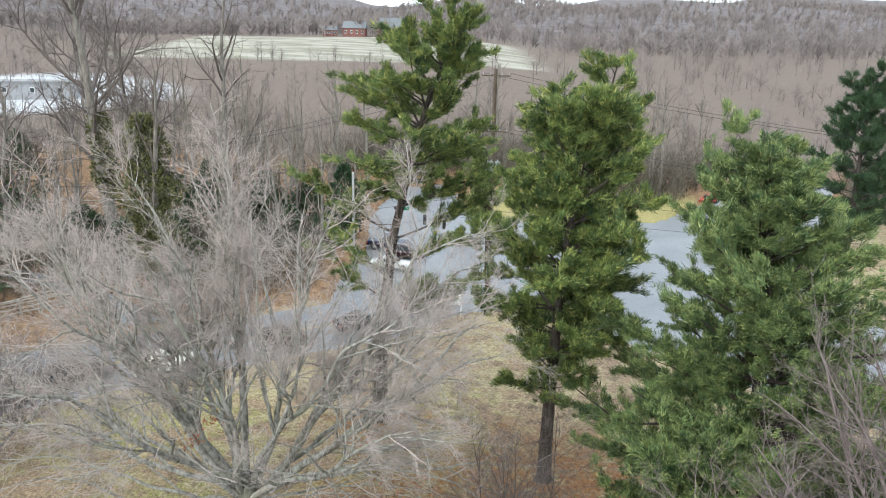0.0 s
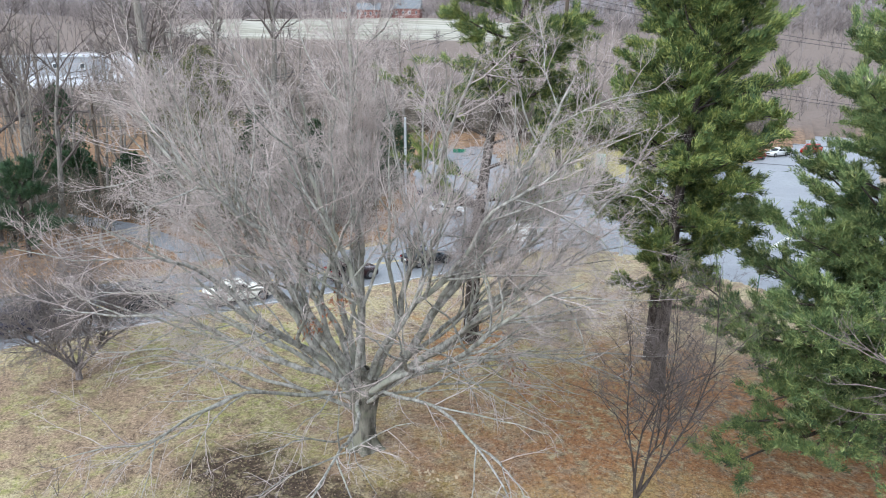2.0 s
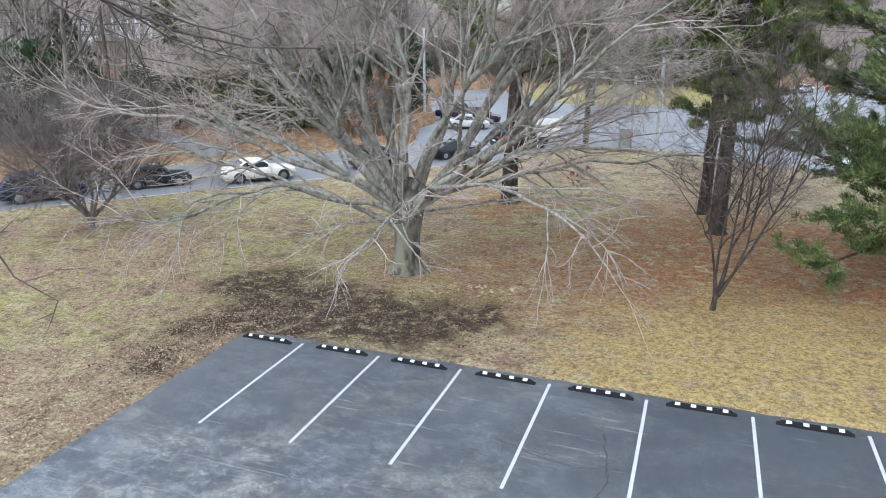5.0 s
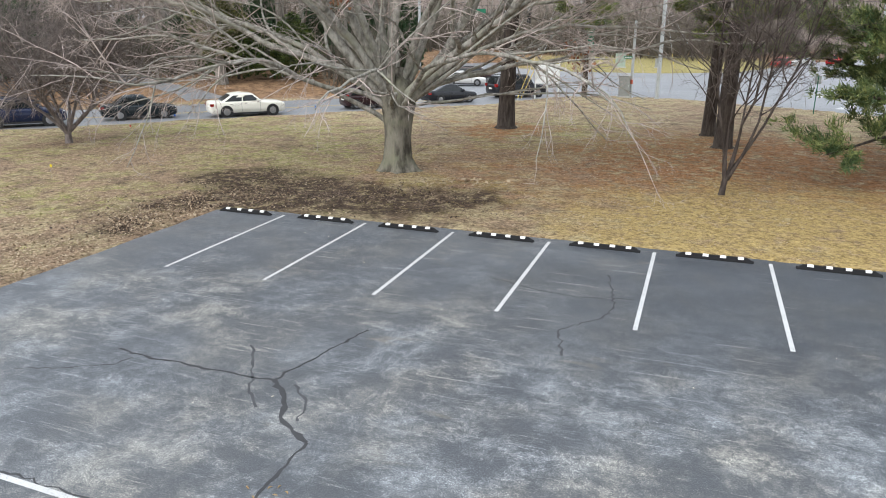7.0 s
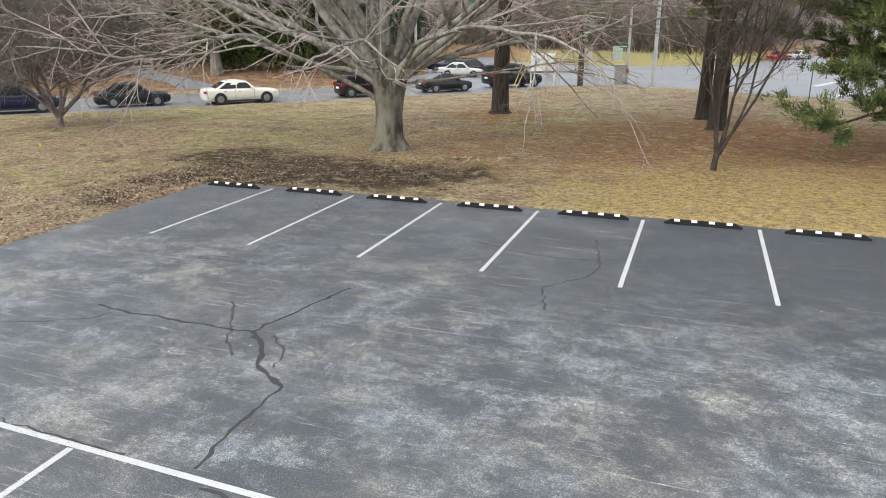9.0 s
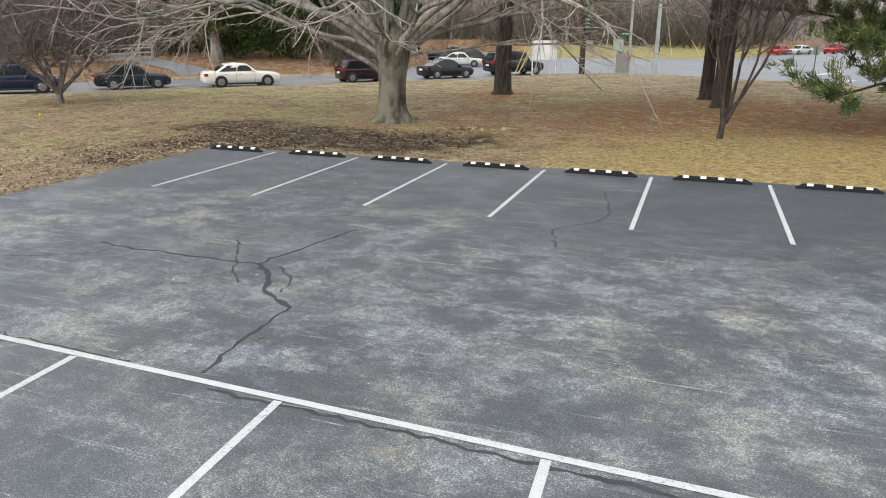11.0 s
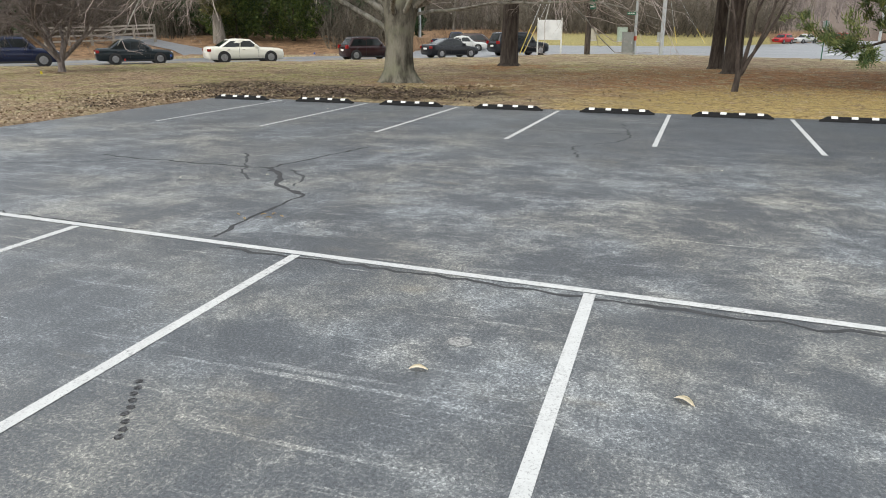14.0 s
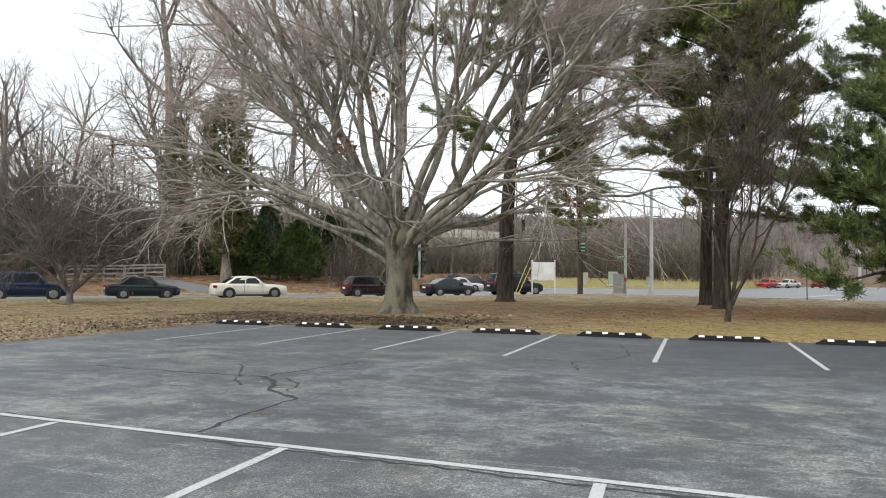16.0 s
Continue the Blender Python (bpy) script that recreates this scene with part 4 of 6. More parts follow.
def build_pine(name, label, x, y, seed, height, low, radius, trunk_r, material, limb_count, tufts=11, lean=(0, 0), shape=1.0, bare_below=None, tuft_size=0.30, per=16, droop=0.0, extra=(), skirt=0.55, wide=0.062):
    rng = np.random.default_rng(seed)
    tree = plant(name, label, x, y)
    trunk, wood = Wood(), Wood()
    n = 16
    hs = np.linspace(0, height, n)
    bendx, bendy = np.cumsum(rng.normal(0, 0.07, n)), np.cumsum(rng.normal(0, 0.07, n))
    u = hs / height
    pts = np.stack([lean[0] * u ** 2.2 + bendx * u, lean[1] * u ** 2.2 + bendy * u, hs], 1)
    rr = trunk_r * (1 - 0.86 * u)
    rr[0] *= 1.5
    pts = np.insert(pts, 1, pts[0] + (pts[1] - pts[0]) * 0.12, 0)
    rr = np.insert(rr, 1, trunk_r * 1.08)
    trunk.tube(pts, rr, 12)
    centres, axes = [], []
    for k in range(limb_count + len(extra)):
        v = (k + rng.random()) / limb_count
        z = low + (height - low) * min(v, 0.99) ** 0.95
        z = min(round(z / 1.15) * 1.15 + rng.normal(0, 0.10), height * 0.985)
        z = max(z, 0.6)
        v = min(v, 0.99)
        i = min(int(np.searchsorted(pts[:, 2], z)), len(pts) - 1)
        p = pts[i - 1] + (pts[i] - pts[i - 1]) * (z - pts[i - 1][2]) / (pts[i][2] - pts[i - 1][2] + 1e-9)
        a = k * 2.4 + rng.uniform(-0.6, 0.6)
        reach = radius * ((1 - v) ** (0.75 * shape) * 0.95 + 0.12) * min(1.0, skirt + v * 2.2) * rng.uniform(0.55, 1.2)
        tilt = radians(84 - 42 * v + rng.uniform(-6, 6) + droop * (1 - v))
        if k >= limb_count:
            z, reach, a, lean_out = (*extra[k - limb_count], 72)[:4]
            p, tilt = pts[int(np.searchsorted(pts[:, 2], z)) - 1] * np.array([1, 1, 0]) + np.array([0, 0, z]), radians(lean_out)
        d = np.array([math.cos(a) * math.sin(tilt), math.sin(a) * math.sin(tilt), math.cos(tilt)])
        q, qr, qd = bend(rng, p, d, max(0.5, reach), 0.014 * reach + 0.014, max(0.3, reach / 8), 0.02, 0.07, 0.2)
        wood.tube(q, qr, 5)
        for _ in range(max(3, int(reach * 2.6))):
            w = rng.uniform(0.22, 1.0)
            m = min(int(w * (len(q) - 1)), len(q) - 2)
            s = q[m] + (q[m + 1] - q[m]) * rng.random()
            e = fork_off(rng, qd[m], 25, 65, 2.2)
            e[2] = e[2] * 0.5 + 0.12
            b, br, bd = bend(rng, s, e, rng.uniform(0.35, 0.30 * reach + 0.5), 0.012, 0.3, 0.05, 0.12, 0.4)
            wood.tube(b, br, 3)
            for _ in range(tufts):
                g = rng.uniform(0.15, 1.05)
                m2 = min(int(g * (len(b) - 1)), len(b) - 2)
                centres.append(b[m2] + (b[m2 + 1] - b[m2]) * (g * (len(b) - 1) - m2) + rng.normal(0, 0.10, 3) * np.array([1, 1, 0.45]))
                axes.append(bd[m2])
    if bare_below is not None:
        for k in range(14):
            z = rng.uniform(bare_below, low)
            a = rng.uniform(0, 6.28)
            q, qr, qd = bend(rng, (pts[0][0], pts[0][1], z), (math.cos(a), math.sin(a), rng.uniform(-0.1, 0.25)), rng.uniform(0.6, 2.2), 0.025, 0.3, -0.02, 0.13, 0.25)
            wood.tube(q, qr, 4)
            twigs(rng, wood, wood, q, qr, qd, 1.5, 0, [(2.0, 0.5, 30, 70, 0, 0.15, 3, 0.2)])
    trunk.object("trunk", M["pine_bark"], tree, "dark furrowed trunk")
    wood.object("limb", M["pine_bark"], tree)
    tri = needles(rng, np.array(centres), np.array(axes), per, tuft_size, tuft_size * wide)
    triangles("crown", tri, material, tree, "clumps of green needles")
    return tree


build_pine("pine_tree", "tall pine with a bare trunk and high clumped crown", 3.9, 21.9, 61, 24.6, 14.5, 4.6, 0.50, M["needle"], 40, tufts=22, lean=(4.3, 0.6), shape=0.25, bare_below=5, tuft_size=0.34, extra=((7.5, 5.5, 0.2), (9.0, 6.5, -0.3), (11.0, 7.5, 0.1), (12.5, 6.0, 0.5), (10.0, 5.5, 2.6), (13.0, 6.0, 3.4), (8.5, 5.0, 2.9), (14.5, 6.0, 0.0)))
build_pine("pine_tree", "tall dark-trunked white pine with ragged crown", 15.6, 18.9, 62, 20.8, 5.4, 4.7, 0.42, M["needle"], 92, tufts=22, lean=(1.9, 0.4), shape=0.34, tuft_size=0.34, skirt=0.38, wide=0.07)
build_pine("pine_tree", "white pine standing close behind another pine", 14.9, 22.9, 63, 23.2, 6.0, 4.2, 0.34, M["needle"], 46, tufts=16, lean=(1.6, 3.0), shape=0.45, tuft_size=0.34)
build_pine("pine_tree", "broad pale green pine with branches to the ground", 26.0, 16.3, 64, 19.0, 1.8, 8.0, 0.50, M["needle_pale"], 158, tufts=18, lean=(-0.7, 0.3), shape=0.8, tuft_size=0.28, per=17, droop=6, skirt=1.0, wide=0.075, extra=[(3.4 + 0.30 * k, 9.3 - 0.22 * k, -2.08 + 0.32 * math.sin(k * 2.1), 90 - 1.5 * k) for k in range(12)])
build_pine("pine_tree", "slim pine with a short crown beside the junction", 4.92, 43.9, 66, 14.0, 5.5, 3.1, 0.17, M["needle"], 34, tufts=13, shape=0.35, tuft_size=0.36, per=13, lean=(-0.6, 0))
build_pine("pine_tree", "dark green pine beyond the road", 42.0, 84.0, 65, 22.0, 2.0, 6.5, 0.45, M["needle_dark"], 60, tufts=12, tuft_size=0.55, per=12, shape=0.6)


def build_evergreen(name, label, x, y, seed, height, radius, material, count=1500, size=0.32, low=0.05, lumps=9, broad=0.24):
    """A leafy bush or column: trunk, and leaves in uneven lumps."""
    rng = np.random.default_rng(seed)
    tree = plant(name, label, x, y)
    trunk = Wood()
    pts, rr, dd = bend(rng, (0, 0, 0), (0, 0, 1), height * 0.9, 0.02 * height + 0.03, height / 8, 0.02, 0.04, 0.2)
    trunk.tube(pts, rr, 7)
    for k in range(14):
        z = rng.uniform(0.1, 0.85)
        i = int(z * (len(pts) - 1))
        a = rng.uniform(0, 6.28)
        q, qr, qd = bend(rng, pts[i], (math.cos(a), math.sin(a), 0.5), radius * 0.8 * (1 - 0.5 * z), 0.03, radius / 5, 0.03, 0.1, 0.3)
        trunk.tube(q, qr, 4)
    trunk.object("trunk", M["pine_bark"], tree)
    u = rng.random(count) ** 0.8
    a = rng.uniform(0, 2 * math.pi, count)
    lump = 1 + 0.28 * np.sin(a * 3 + u * lumps + seed) + 0.18 * np.sin(a * 5 - u * lumps * 1.7)
    prof = np.sin(np.pi * np.clip(0.12 + 0.86 * u, 0, 1)) ** 0.6 * (1.08 - 0.62 * u)
    rad = radius * prof * lump * rng.uniform(0.55, 1.05, count) ** 0.5
    c = np.stack([np.cos(a) * rad, np.sin(a) * rad, height * (low + (1 - low) * u) + rng.normal(0, 0.1, count)], 1)
    tri = needles(rng, c, np.stack([np.cos(a), np.sin(a), np.full(count, 0.3)], 1), 12, size, size * broad)
    triangles("crown", tri, material, tree)
    return tree


for i, (x, y, h, r) in enumerate(((-25.8, 38.4, 6.2, 2.8), (-21.8, 41.6, 5.8, 2.7))):
    build_evergreen("holly_bush", "glossy green holly bush at the wood's edge", x, y, 70 + i, h, r, M["holly"], 2600, 0.17, broad=0.42)
for i, (x, y, h, r) in enumerate(((-36, 58, 9, 3.0), (-27, 57, 8, 2.8), (-46, 60, 9, 3.4), (-20, 64, 9, 2.6), (-66, 56, 11, 3.6), (-29.5, 42.5, 5.5, 2.8), (-22, 53, 5, 2.4), (-33, 39.5, 5.0, 2.8), (-42, 43, 5, 3.2), (-47, 40, 5.5, 3.4), (-35, 55, 6.5, 3.6), (-29, 58, 6.5, 3.6), (-24, 61, 6, 3.2), (-53, 44, 6, 3.4), (-18, 57, 5, 2.6))):
    build_evergreen("cedar_tree", "dark evergreen cedar among bare trees", x, y, 80 + i, h, r, M["needle_dark"], 650, 0.36)

build_pine("pine_tree", "green young pine beyond the road", -35.5, 23.5, 99, 7.5, 1.0, 3.4, 0.18, M["needle_dark"], 36, tufts=9, shape=0.5, tuft_size=0.4, per=12)

# ---- the woods behind the road ----
BARKS = (M["old_bark"], M["wood_twig"], M["wood_twig"])
WOODS = []
for k, (h, r, t) in enumerate(((15, 4.2, 0.20), (18, 4.6, 0.26), (13, 3.6, 0.16), (20, 5.2, 0.30), (11, 3.4, 0.12))):
    tree = plant("woodland_tree", "slender bare woodland tree with brown twigs", -38.0 - 3.5 * k, 66.0 + 4 * k, "bare woodland trees")
    grow_bare(tree, 90 + k, h, r, t, 0.2, 12, LIGHT, BARKS, lift=0.06, thin=0.014)
    WOODS.append(tree)
rng = np.random.default_rng(77)


def free_spot(x, y):
    px, py = np.array([x]), np.array([y])
    if inside(px, py, ROAD_OUTLINE)[0]:
        return False
    for k in range(12):
        a = k * 0.5236
        if inside(px + 2.2 * math.cos(a), py + 2.2 * math.sin(a), ROAD_OUTLINE)[0]:
            return False
    return not inside(px, py, drive)[0]


def scatter(count, x0, x1, y0, y1, keep):
    made = 0
    for _ in range(count * 20):
        x, y = rng.uniform(x0, x1), rng.uniform(y0, y1)
        if made < count and keep(x, y) and free_spot(x, y):
            src = WOODS[int(rng.integers(len(WOODS)))]
            s = rng.uniform(0.8, 1.2)
            m = pose(x, y, ground_z(x, y) - 0.1, 0, 0, rng.uniform(0, 360)) @ Matrix.Scale(s, 4)
            t = copy_thing(src, m)
            t.scale = (s, s, s)
            made += 1


def beyond_road(x, y):
    return (x - NEAR0[0]) * V[0] + (y - NEAR0[1]) * V[1] - 10.8


scatter(230, -105, -6, 5, 110, lambda x, y: beyond_road(x, y) > 8 and math.hypot(x + 24, y - 39.5) > 6.5 and (x - NEAR0[0]) * U[0] + (y - NEAR0[1]) * U[1] < 42)
scatter(60, -30, 75, 106, 150, lambda x, y: True)
scatter(16, 46, 90, 50, 110, lambda x, y: True)

def grow_ivy(tree, seed, high, lean, thick):
    """Ivy round a trunk, in uneven lumps."""
    rng = np.random.default_rng(seed)
    n = int(2200 * thick)
    z = rng.uniform(2.5 if thick > 1 else 7.0, high, n)
    a = rng.uniform(0, 6.28, n)
    r = (0.5 + 1.3 * thick * np.sin(math.pi * (0.1 + 0.85 * (z - z.min()) / (high - z.min()))) ** 0.8 * (1 + 0.4 * np.sin(z * 1.3 + a * 2))) * rng.uniform(0.4, 1.15, n)
    c = np.stack([np.cos(a) * r + lean * z, np.sin(a) * r, z], 1)
    triangles("ivy", needles(rng, c, np.stack([np.cos(a), np.sin(a), np.full(n, 0.2)], 1), 9, 0.30, 0.07), M["ivy"], tree, "dull green ivy climbing the trunk")


# large trees that stand out at the road
LARGE = ((-34.5, 40.0, 37, 10.5, 0.72, 0.30, -0.06), (-25.6, 35.6, 25, 5.5, 0.42, 0.45, -0.03), (-45.0, 50.0, 30, 9.5, 0.5, 0.35, -0.1), (-29.8, 51.4, 34, 7.5, 0.50, 0.28, 0.05), (-55, 38, 24, 8, 0.4, 0.3, 0.0), (-50.0, 62.0, 30, 9.5, 0.5, 0.3, 0.04), (-62.0, 47.0, 27, 9.0, 0.45, 0.25, -0.03), (-42.0, 33.0, 21, 7.0, 0.3, 0.25, 0.05))
for k, (x, y, h, r, t, c, lx) in enumerate(LARGE):
    tree = plant("large_bare_tree", "large bare tree with a thick grey trunk", x, y)
    grow_bare(tree, 120 + k, h, r, t, c, 13, [(1.1, 0.5, 28, 62, 0.02, 0.11, 4, 0.2, 0.016), (1.8, 0.5, 25, 60, 0.01, 0.14, 3, 0.2, 0.012), (2.2, 0.5, 25, 60, 0.01, 0.15, 3, 0.2)], (M["old_bark"], M["dark_twig"], M["dark_twig"]), lean=(lx, 0), lift=0.05, thin=0.011)
    if k in (0, 1):
        grow_ivy(tree, 140 + k, (16.0, 17.0)[k], lx, (0.45, 1.25)[k])


def build_thicket():
    """Uncounted saplings and brambles along the wood's edge."""
    rng = np.random.default_rng(8)
    wood = Wood()
    n = 10500
    s = rng.uniform(-70, 42, n)
    v = 10.8 + np.where(s < 3, 10.5, 4) + np.abs(rng.normal(0, 13, n))
    x, y = NEAR0[0] + U[0] * s + V[0] * v, NEAR0[1] + U[1] * s + V[1] * v
    far = rng.random(n) < 0.45
    x, y = np.where(far, rng.uniform(-45, 112, n), x), np.where(far, 103 + np.abs(rng.normal(0, 15, n)), y)
    ok = (x > -75) & (x < 114) & (np.hypot(x + 24, y - 39.5) > 6.5) & ~inside(x, y, drive)
    for k in range(12):
        ok &= ~inside(x + 2.2 * math.cos(k * 0.5236), y + 2.2 * math.sin(k * 0.5236), ROAD_OUTLINE)
    x, y, far = x[ok], y[ok], far[ok]
    n = len(x)
    h = rng.uniform(1.2, 4.6, n) * np.where(far, 1.7, 1.0)
    foot = np.stack([x, y, land(x, y) - 0.05], 1)
    up = np.stack([rng.normal(0, 0.3, n), rng.normal(0, 0.3, n), np.ones(n)], 1)
    wood.spike(foot, foot + up * h[:, None], 0.022 + 0.008 * h)
    for _ in range(11):
        u = rng.uniform(0.05, 0.85, (n, 1))
        p = foot + up * h[:, None] * u
        wood.spike(p, p + (up * 0.5 + rng.normal(0, 0.55, (n, 3))) * h[:, None] * rng.uniform(0.25, 0.6, (n, 1)), 0.008 + 0.005 * h)
    ob = wood.object("thicket", M["bramble"], None)
    return tagged(ob, "brown tangle of saplings and brambles", "undergrowth", kind="stuff")


build_thicket()


def build_hill_woods():
    """The wooded hillsides, far off: stems with rounded crowns of twigs."""
    rng = np.random.default_rng(9)
    wood = Wood()
    n = 9000
    away = 118 + 1150 * rng.random(n) ** 1.9
    across = rng.uniform(-0.8, 0.8, n) * (away + 60)
    x, y = -0.325 * away + 0.946 * across, 0.946 * away + 0.325 * across
    ok = ~((away > 322) & (away < 474) & (across > -150) & (across < 62)) & ~((away > 150) & (away < 232) & (across > -0.95 * away) & (across < -0.42 * away)) & ~inside(x, y, ROAD_OUTLINE)
    away, x, y = away[ok][:2500], x[ok][:2500], y[ok][:2500]
    n = len(x)
    base = np.stack([x, y, land(x, y) - 0.3], 1)
    h = rng.uniform(9, 17, n) * np.clip(away / 420, 0.5, 1)
    k = 0.25 + away / 420
    wide = h * rng.uniform(0.26, 0.42, n) * (1 + away / 900)
    wood.spike(base, base + np.stack([rng.normal(0, 0.5, n), rng.normal(0, 0.5, n), h * 0.95], 1), 0.20 * k)
    for _ in range(17):
        a, u = rng.uniform(0, 6.28, n), rng.uniform(0.2, 1.0, n)
        reach = wide * np.sin(math.pi * (0.15 + 0.8 * u)) * rng.uniform(0.4, 1.1, n)
        p = base + np.stack([0 * h, 0 * h, h * u * 0.62], 1)
        q = base + np.stack([np.cos(a) * reach, np.sin(a) * reach, h * (u * 0.75 + 0.22)], 1)
        wood.spike(p, q, 0.055 * k)
        for _ in range(2):
            g = p + (q - p) * rng.uniform(0.3, 0.95, (n, 1))
            e = rng.normal(0, 0.36, (n, 3)) * wide[:, None]
            e[:, 2] += wide * 0.25
            wood.spike(g, g + e, 0.042 * k)
    ob = wood.object("hill_woods", M["red_twig"], None)
    return tagged(ob, "far bare purple-brown woods on the hillsides", "woods", kind="stuff")


build_hill_woods()


def build_far_woods():
    """Woods on the ridges at the horizon."""
    rng = np.random.default_rng(19)
    wood = Wood()
    n = 4200
    away = 480 + 2100 * rng.random(n) ** 1.3
    across = rng.uniform(-0.72, 0.72, n) * away
    x, y = -0.325 * away + 0.946 * across, 0.946 * away + 0.325 * across
    base = np.stack([x, y, land(x, y) - 0.5], 1)
    k = np.maximum(1, away / 1000)
    h, w = rng.uniform(10, 17, n) * k, rng.uniform(3.5, 6.5, n) * k
    wood.spike(base, base + np.stack([0 * h, 0 * h, h], 1), 0.5 * k)
    for _ in range(12):
        a = rng.uniform(0, 6.28, n)
        p = base + np.stack([0 * h, 0 * h, h * rng.uniform(0.1, 0.6, n)], 1)
        wood.spike(p, p + np.stack([np.cos(a) * w, np.sin(a) * w, h * rng.uniform(0.15, 0.5, n)], 1), 0.42 * k)
    ob = wood.object("far_woods", M["red_twig"], None)
    return tagged(ob, "bare woods on the ridges at the horizon", "woods", kind="stuff")


build_far_woods()


# ---- vehicles ----
GLASS = plain("dark_car_glass", (0.012, 0.015, 0.016), 0.06, grime=0.05, spec=0.45)
CHROME = plain("bright_trim", (0.6, 0.6, 0.6), 0.2, 1.0)
ALLOY = plain("alloy_wheel", (0.30, 0.30, 0.31), 0.35, 0.9)
TYRE = plain("tyre_rubber", (0.02, 0.02, 0.021), 0.85)
BLACK = plain("black_plastic", (0.015, 0.015, 0.016), 0.6)
TAIL = plain("red_lamp_lens", (0.28, 0.012, 0.014), 0.15)
HEAD = plain("clear_lamp_lens", (0.75, 0.77, 0.78), 0.1)


def car_paint(name, colour):
    n = Nodes(name, 0.4, 0.0, 0.08)
    n.bsdf.inputs["Coat Weight"].default_value = 0.6
    n.bsdf.inputs["Coat Roughness"].default_value = 0.03
    dust = n.ramp(n.noise(1.6, 4), 0.4, 0.8)
    return n.done(n.mix(n.math("MULTIPLY", dust, 0.15), colour, tuple(0.75 * c + 0.008 for c in colour)))


def lerp(a, b, u):
    return a + (b - a) * u


def build_car(name, label, paint, x, y, turn, length, width, height, base, belt, hood, boot, glass_line, panes=2, clear=0.2, wheel_r=0.33, z=ROAD_Z, box=False):
    """A car that points along +x, its origin on the road below its middle. glass_line: foot of windscreen, roof front, roof rear, foot of rear window, as shares of the length from the front."""
    car = new(name)
    car.matrix_basis = pose(x, y, z + 0.004, 0, 0, turn)
    tagged(car, label, "car")
    w = width / 2
    X = lambda s: length * (0.5 - s)  # noqa: E731
    fa, fb, fc, fd = glass_line
    # lower body: rounded sections from nose to tail
    stations = [
        (0.0, 0.72, clear + 0.16, hood * 0.72), (0.015, 0.84, clear + 0.05, hood * 0.86), (0.06, 0.94, clear, hood * 0.94), (0.15, 0.99, clear, hood * 0.99),
        (fa, 1.0, clear, lerp(hood, belt, 0.55)), (lerp(fa, fb, 0.5), 1.0, clear, belt), (0.5, 1.0, clear, belt), (lerp(fc, fd, 0.5), 1.0, clear, belt),
        (min(fd, 0.955), 0.99, clear, boot), (0.965, 0.95, clear + 0.02, boot * 0.98), (0.985, 0.89, clear + 0.06, boot * 0.93), (1.0, 0.80, clear + 0.16, boot * 0.78),
    ]
    bm = bmesh.new()
    rings = []
    for s, k, lo, hi in stations:
        mid = lerp(lo, hi, 0.45)
        prof = [(0.80, lo), (0.95, lo + 0.05), (1.0, mid), (0.985, lerp(mid, hi, 0.6)), (0.93, hi - 0.035), (0.80, hi), (0.35, hi + 0.018)]
        half = [(w * k * u, v) for u, v in prof]
        ring = half + [(-u, v) for u, v in half[::-1]]
        rings.append([bm.verts.new((X(s), u, v)) for u, v in ring])
    for r0, r1 in zip(rings[:-1], rings[1:]):
        n = len(r0)
        for i in range(n):
            bm.faces.new((r0[i], r0[(i + 1) % n], r1[(i + 1) % n], r1[i]))
    bm.faces.new(rings[0])
    bm.faces.new(rings[-1])
    bmesh.ops.recalc_face_normals(bm, faces=bm.faces)
    part("body", bm, paint, car, smooth=True)
    # cabin
    wb, wr = w * 0.93, w * 0.74
    roof = height
    bm = bmesh.new()
    levels = [(0.0, wb), (0.82, lerp(wb, wr, 0.82)), (0.95, lerp(wb, wr, 1.0) * 0.99), (1.0, wr * 0.88)]
    loops = []
    for u, half in levels:
        xa, xd = X(lerp(fa, fb, min(u, 1) * (1.0 if u < 0.99 else 1.03))), X(lerp(fd, fc, min(u, 1) * (1.0 if u < 0.99 else 1.03)))
        zz = lerp(belt - 0.04, roof, u)
        xm = (xa + xd) / 2
        bow = 0.05 * u ** 3
        loops.append([bm.verts.new(p) for p in ((xa, half * 0.86, zz), (xa - 0.10, half, zz), (xm, half, zz + bow), (xd + 0.10, half, zz), (xd, half * 0.86, zz),
                                                 (xd, -half * 0.86, zz), (xd + 0.10, -half, zz), (xm, -half, zz + bow), (xa - 0.10, -half, zz), (xa, -half * 0.86, zz))])
    for r0, r1 in zip(loops[:-1], loops[1:]):
        for i in range(10):
            bm.faces.new((r0[i], r0[(i + 1) % 10], r1[(i + 1) % 10], r1[i]))
    bm.faces.new(loops[-1])
    bmesh.ops.recalc_face_normals(bm, faces=bm.faces)
    crease = [e for e in bm.edges if len(e.link_faces) == 2 and e.calc_face_angle(0) > 0.30]
    bmesh.ops.bevel(bm, geom=crease, offset=0.055, segments=3, affect="EDGES", profile=0.5, clamp_overlap=True)
    part("cabin", bm, paint, car, smooth=True)

    def skin(u, side):
        """Half width of the cabin at a share u of its height."""
        return side * (lerp(wb, lerp(wb, wr, 0.82), u / 0.82) + 0.006)

    def edge(u, front):
        zz = lerp(belt - 0.04, roof, u)
        return (X(lerp(fa, fb, u)) if front else X(lerp(fd, fc, u))), zz

    lo, hi = 0.10, 0.80
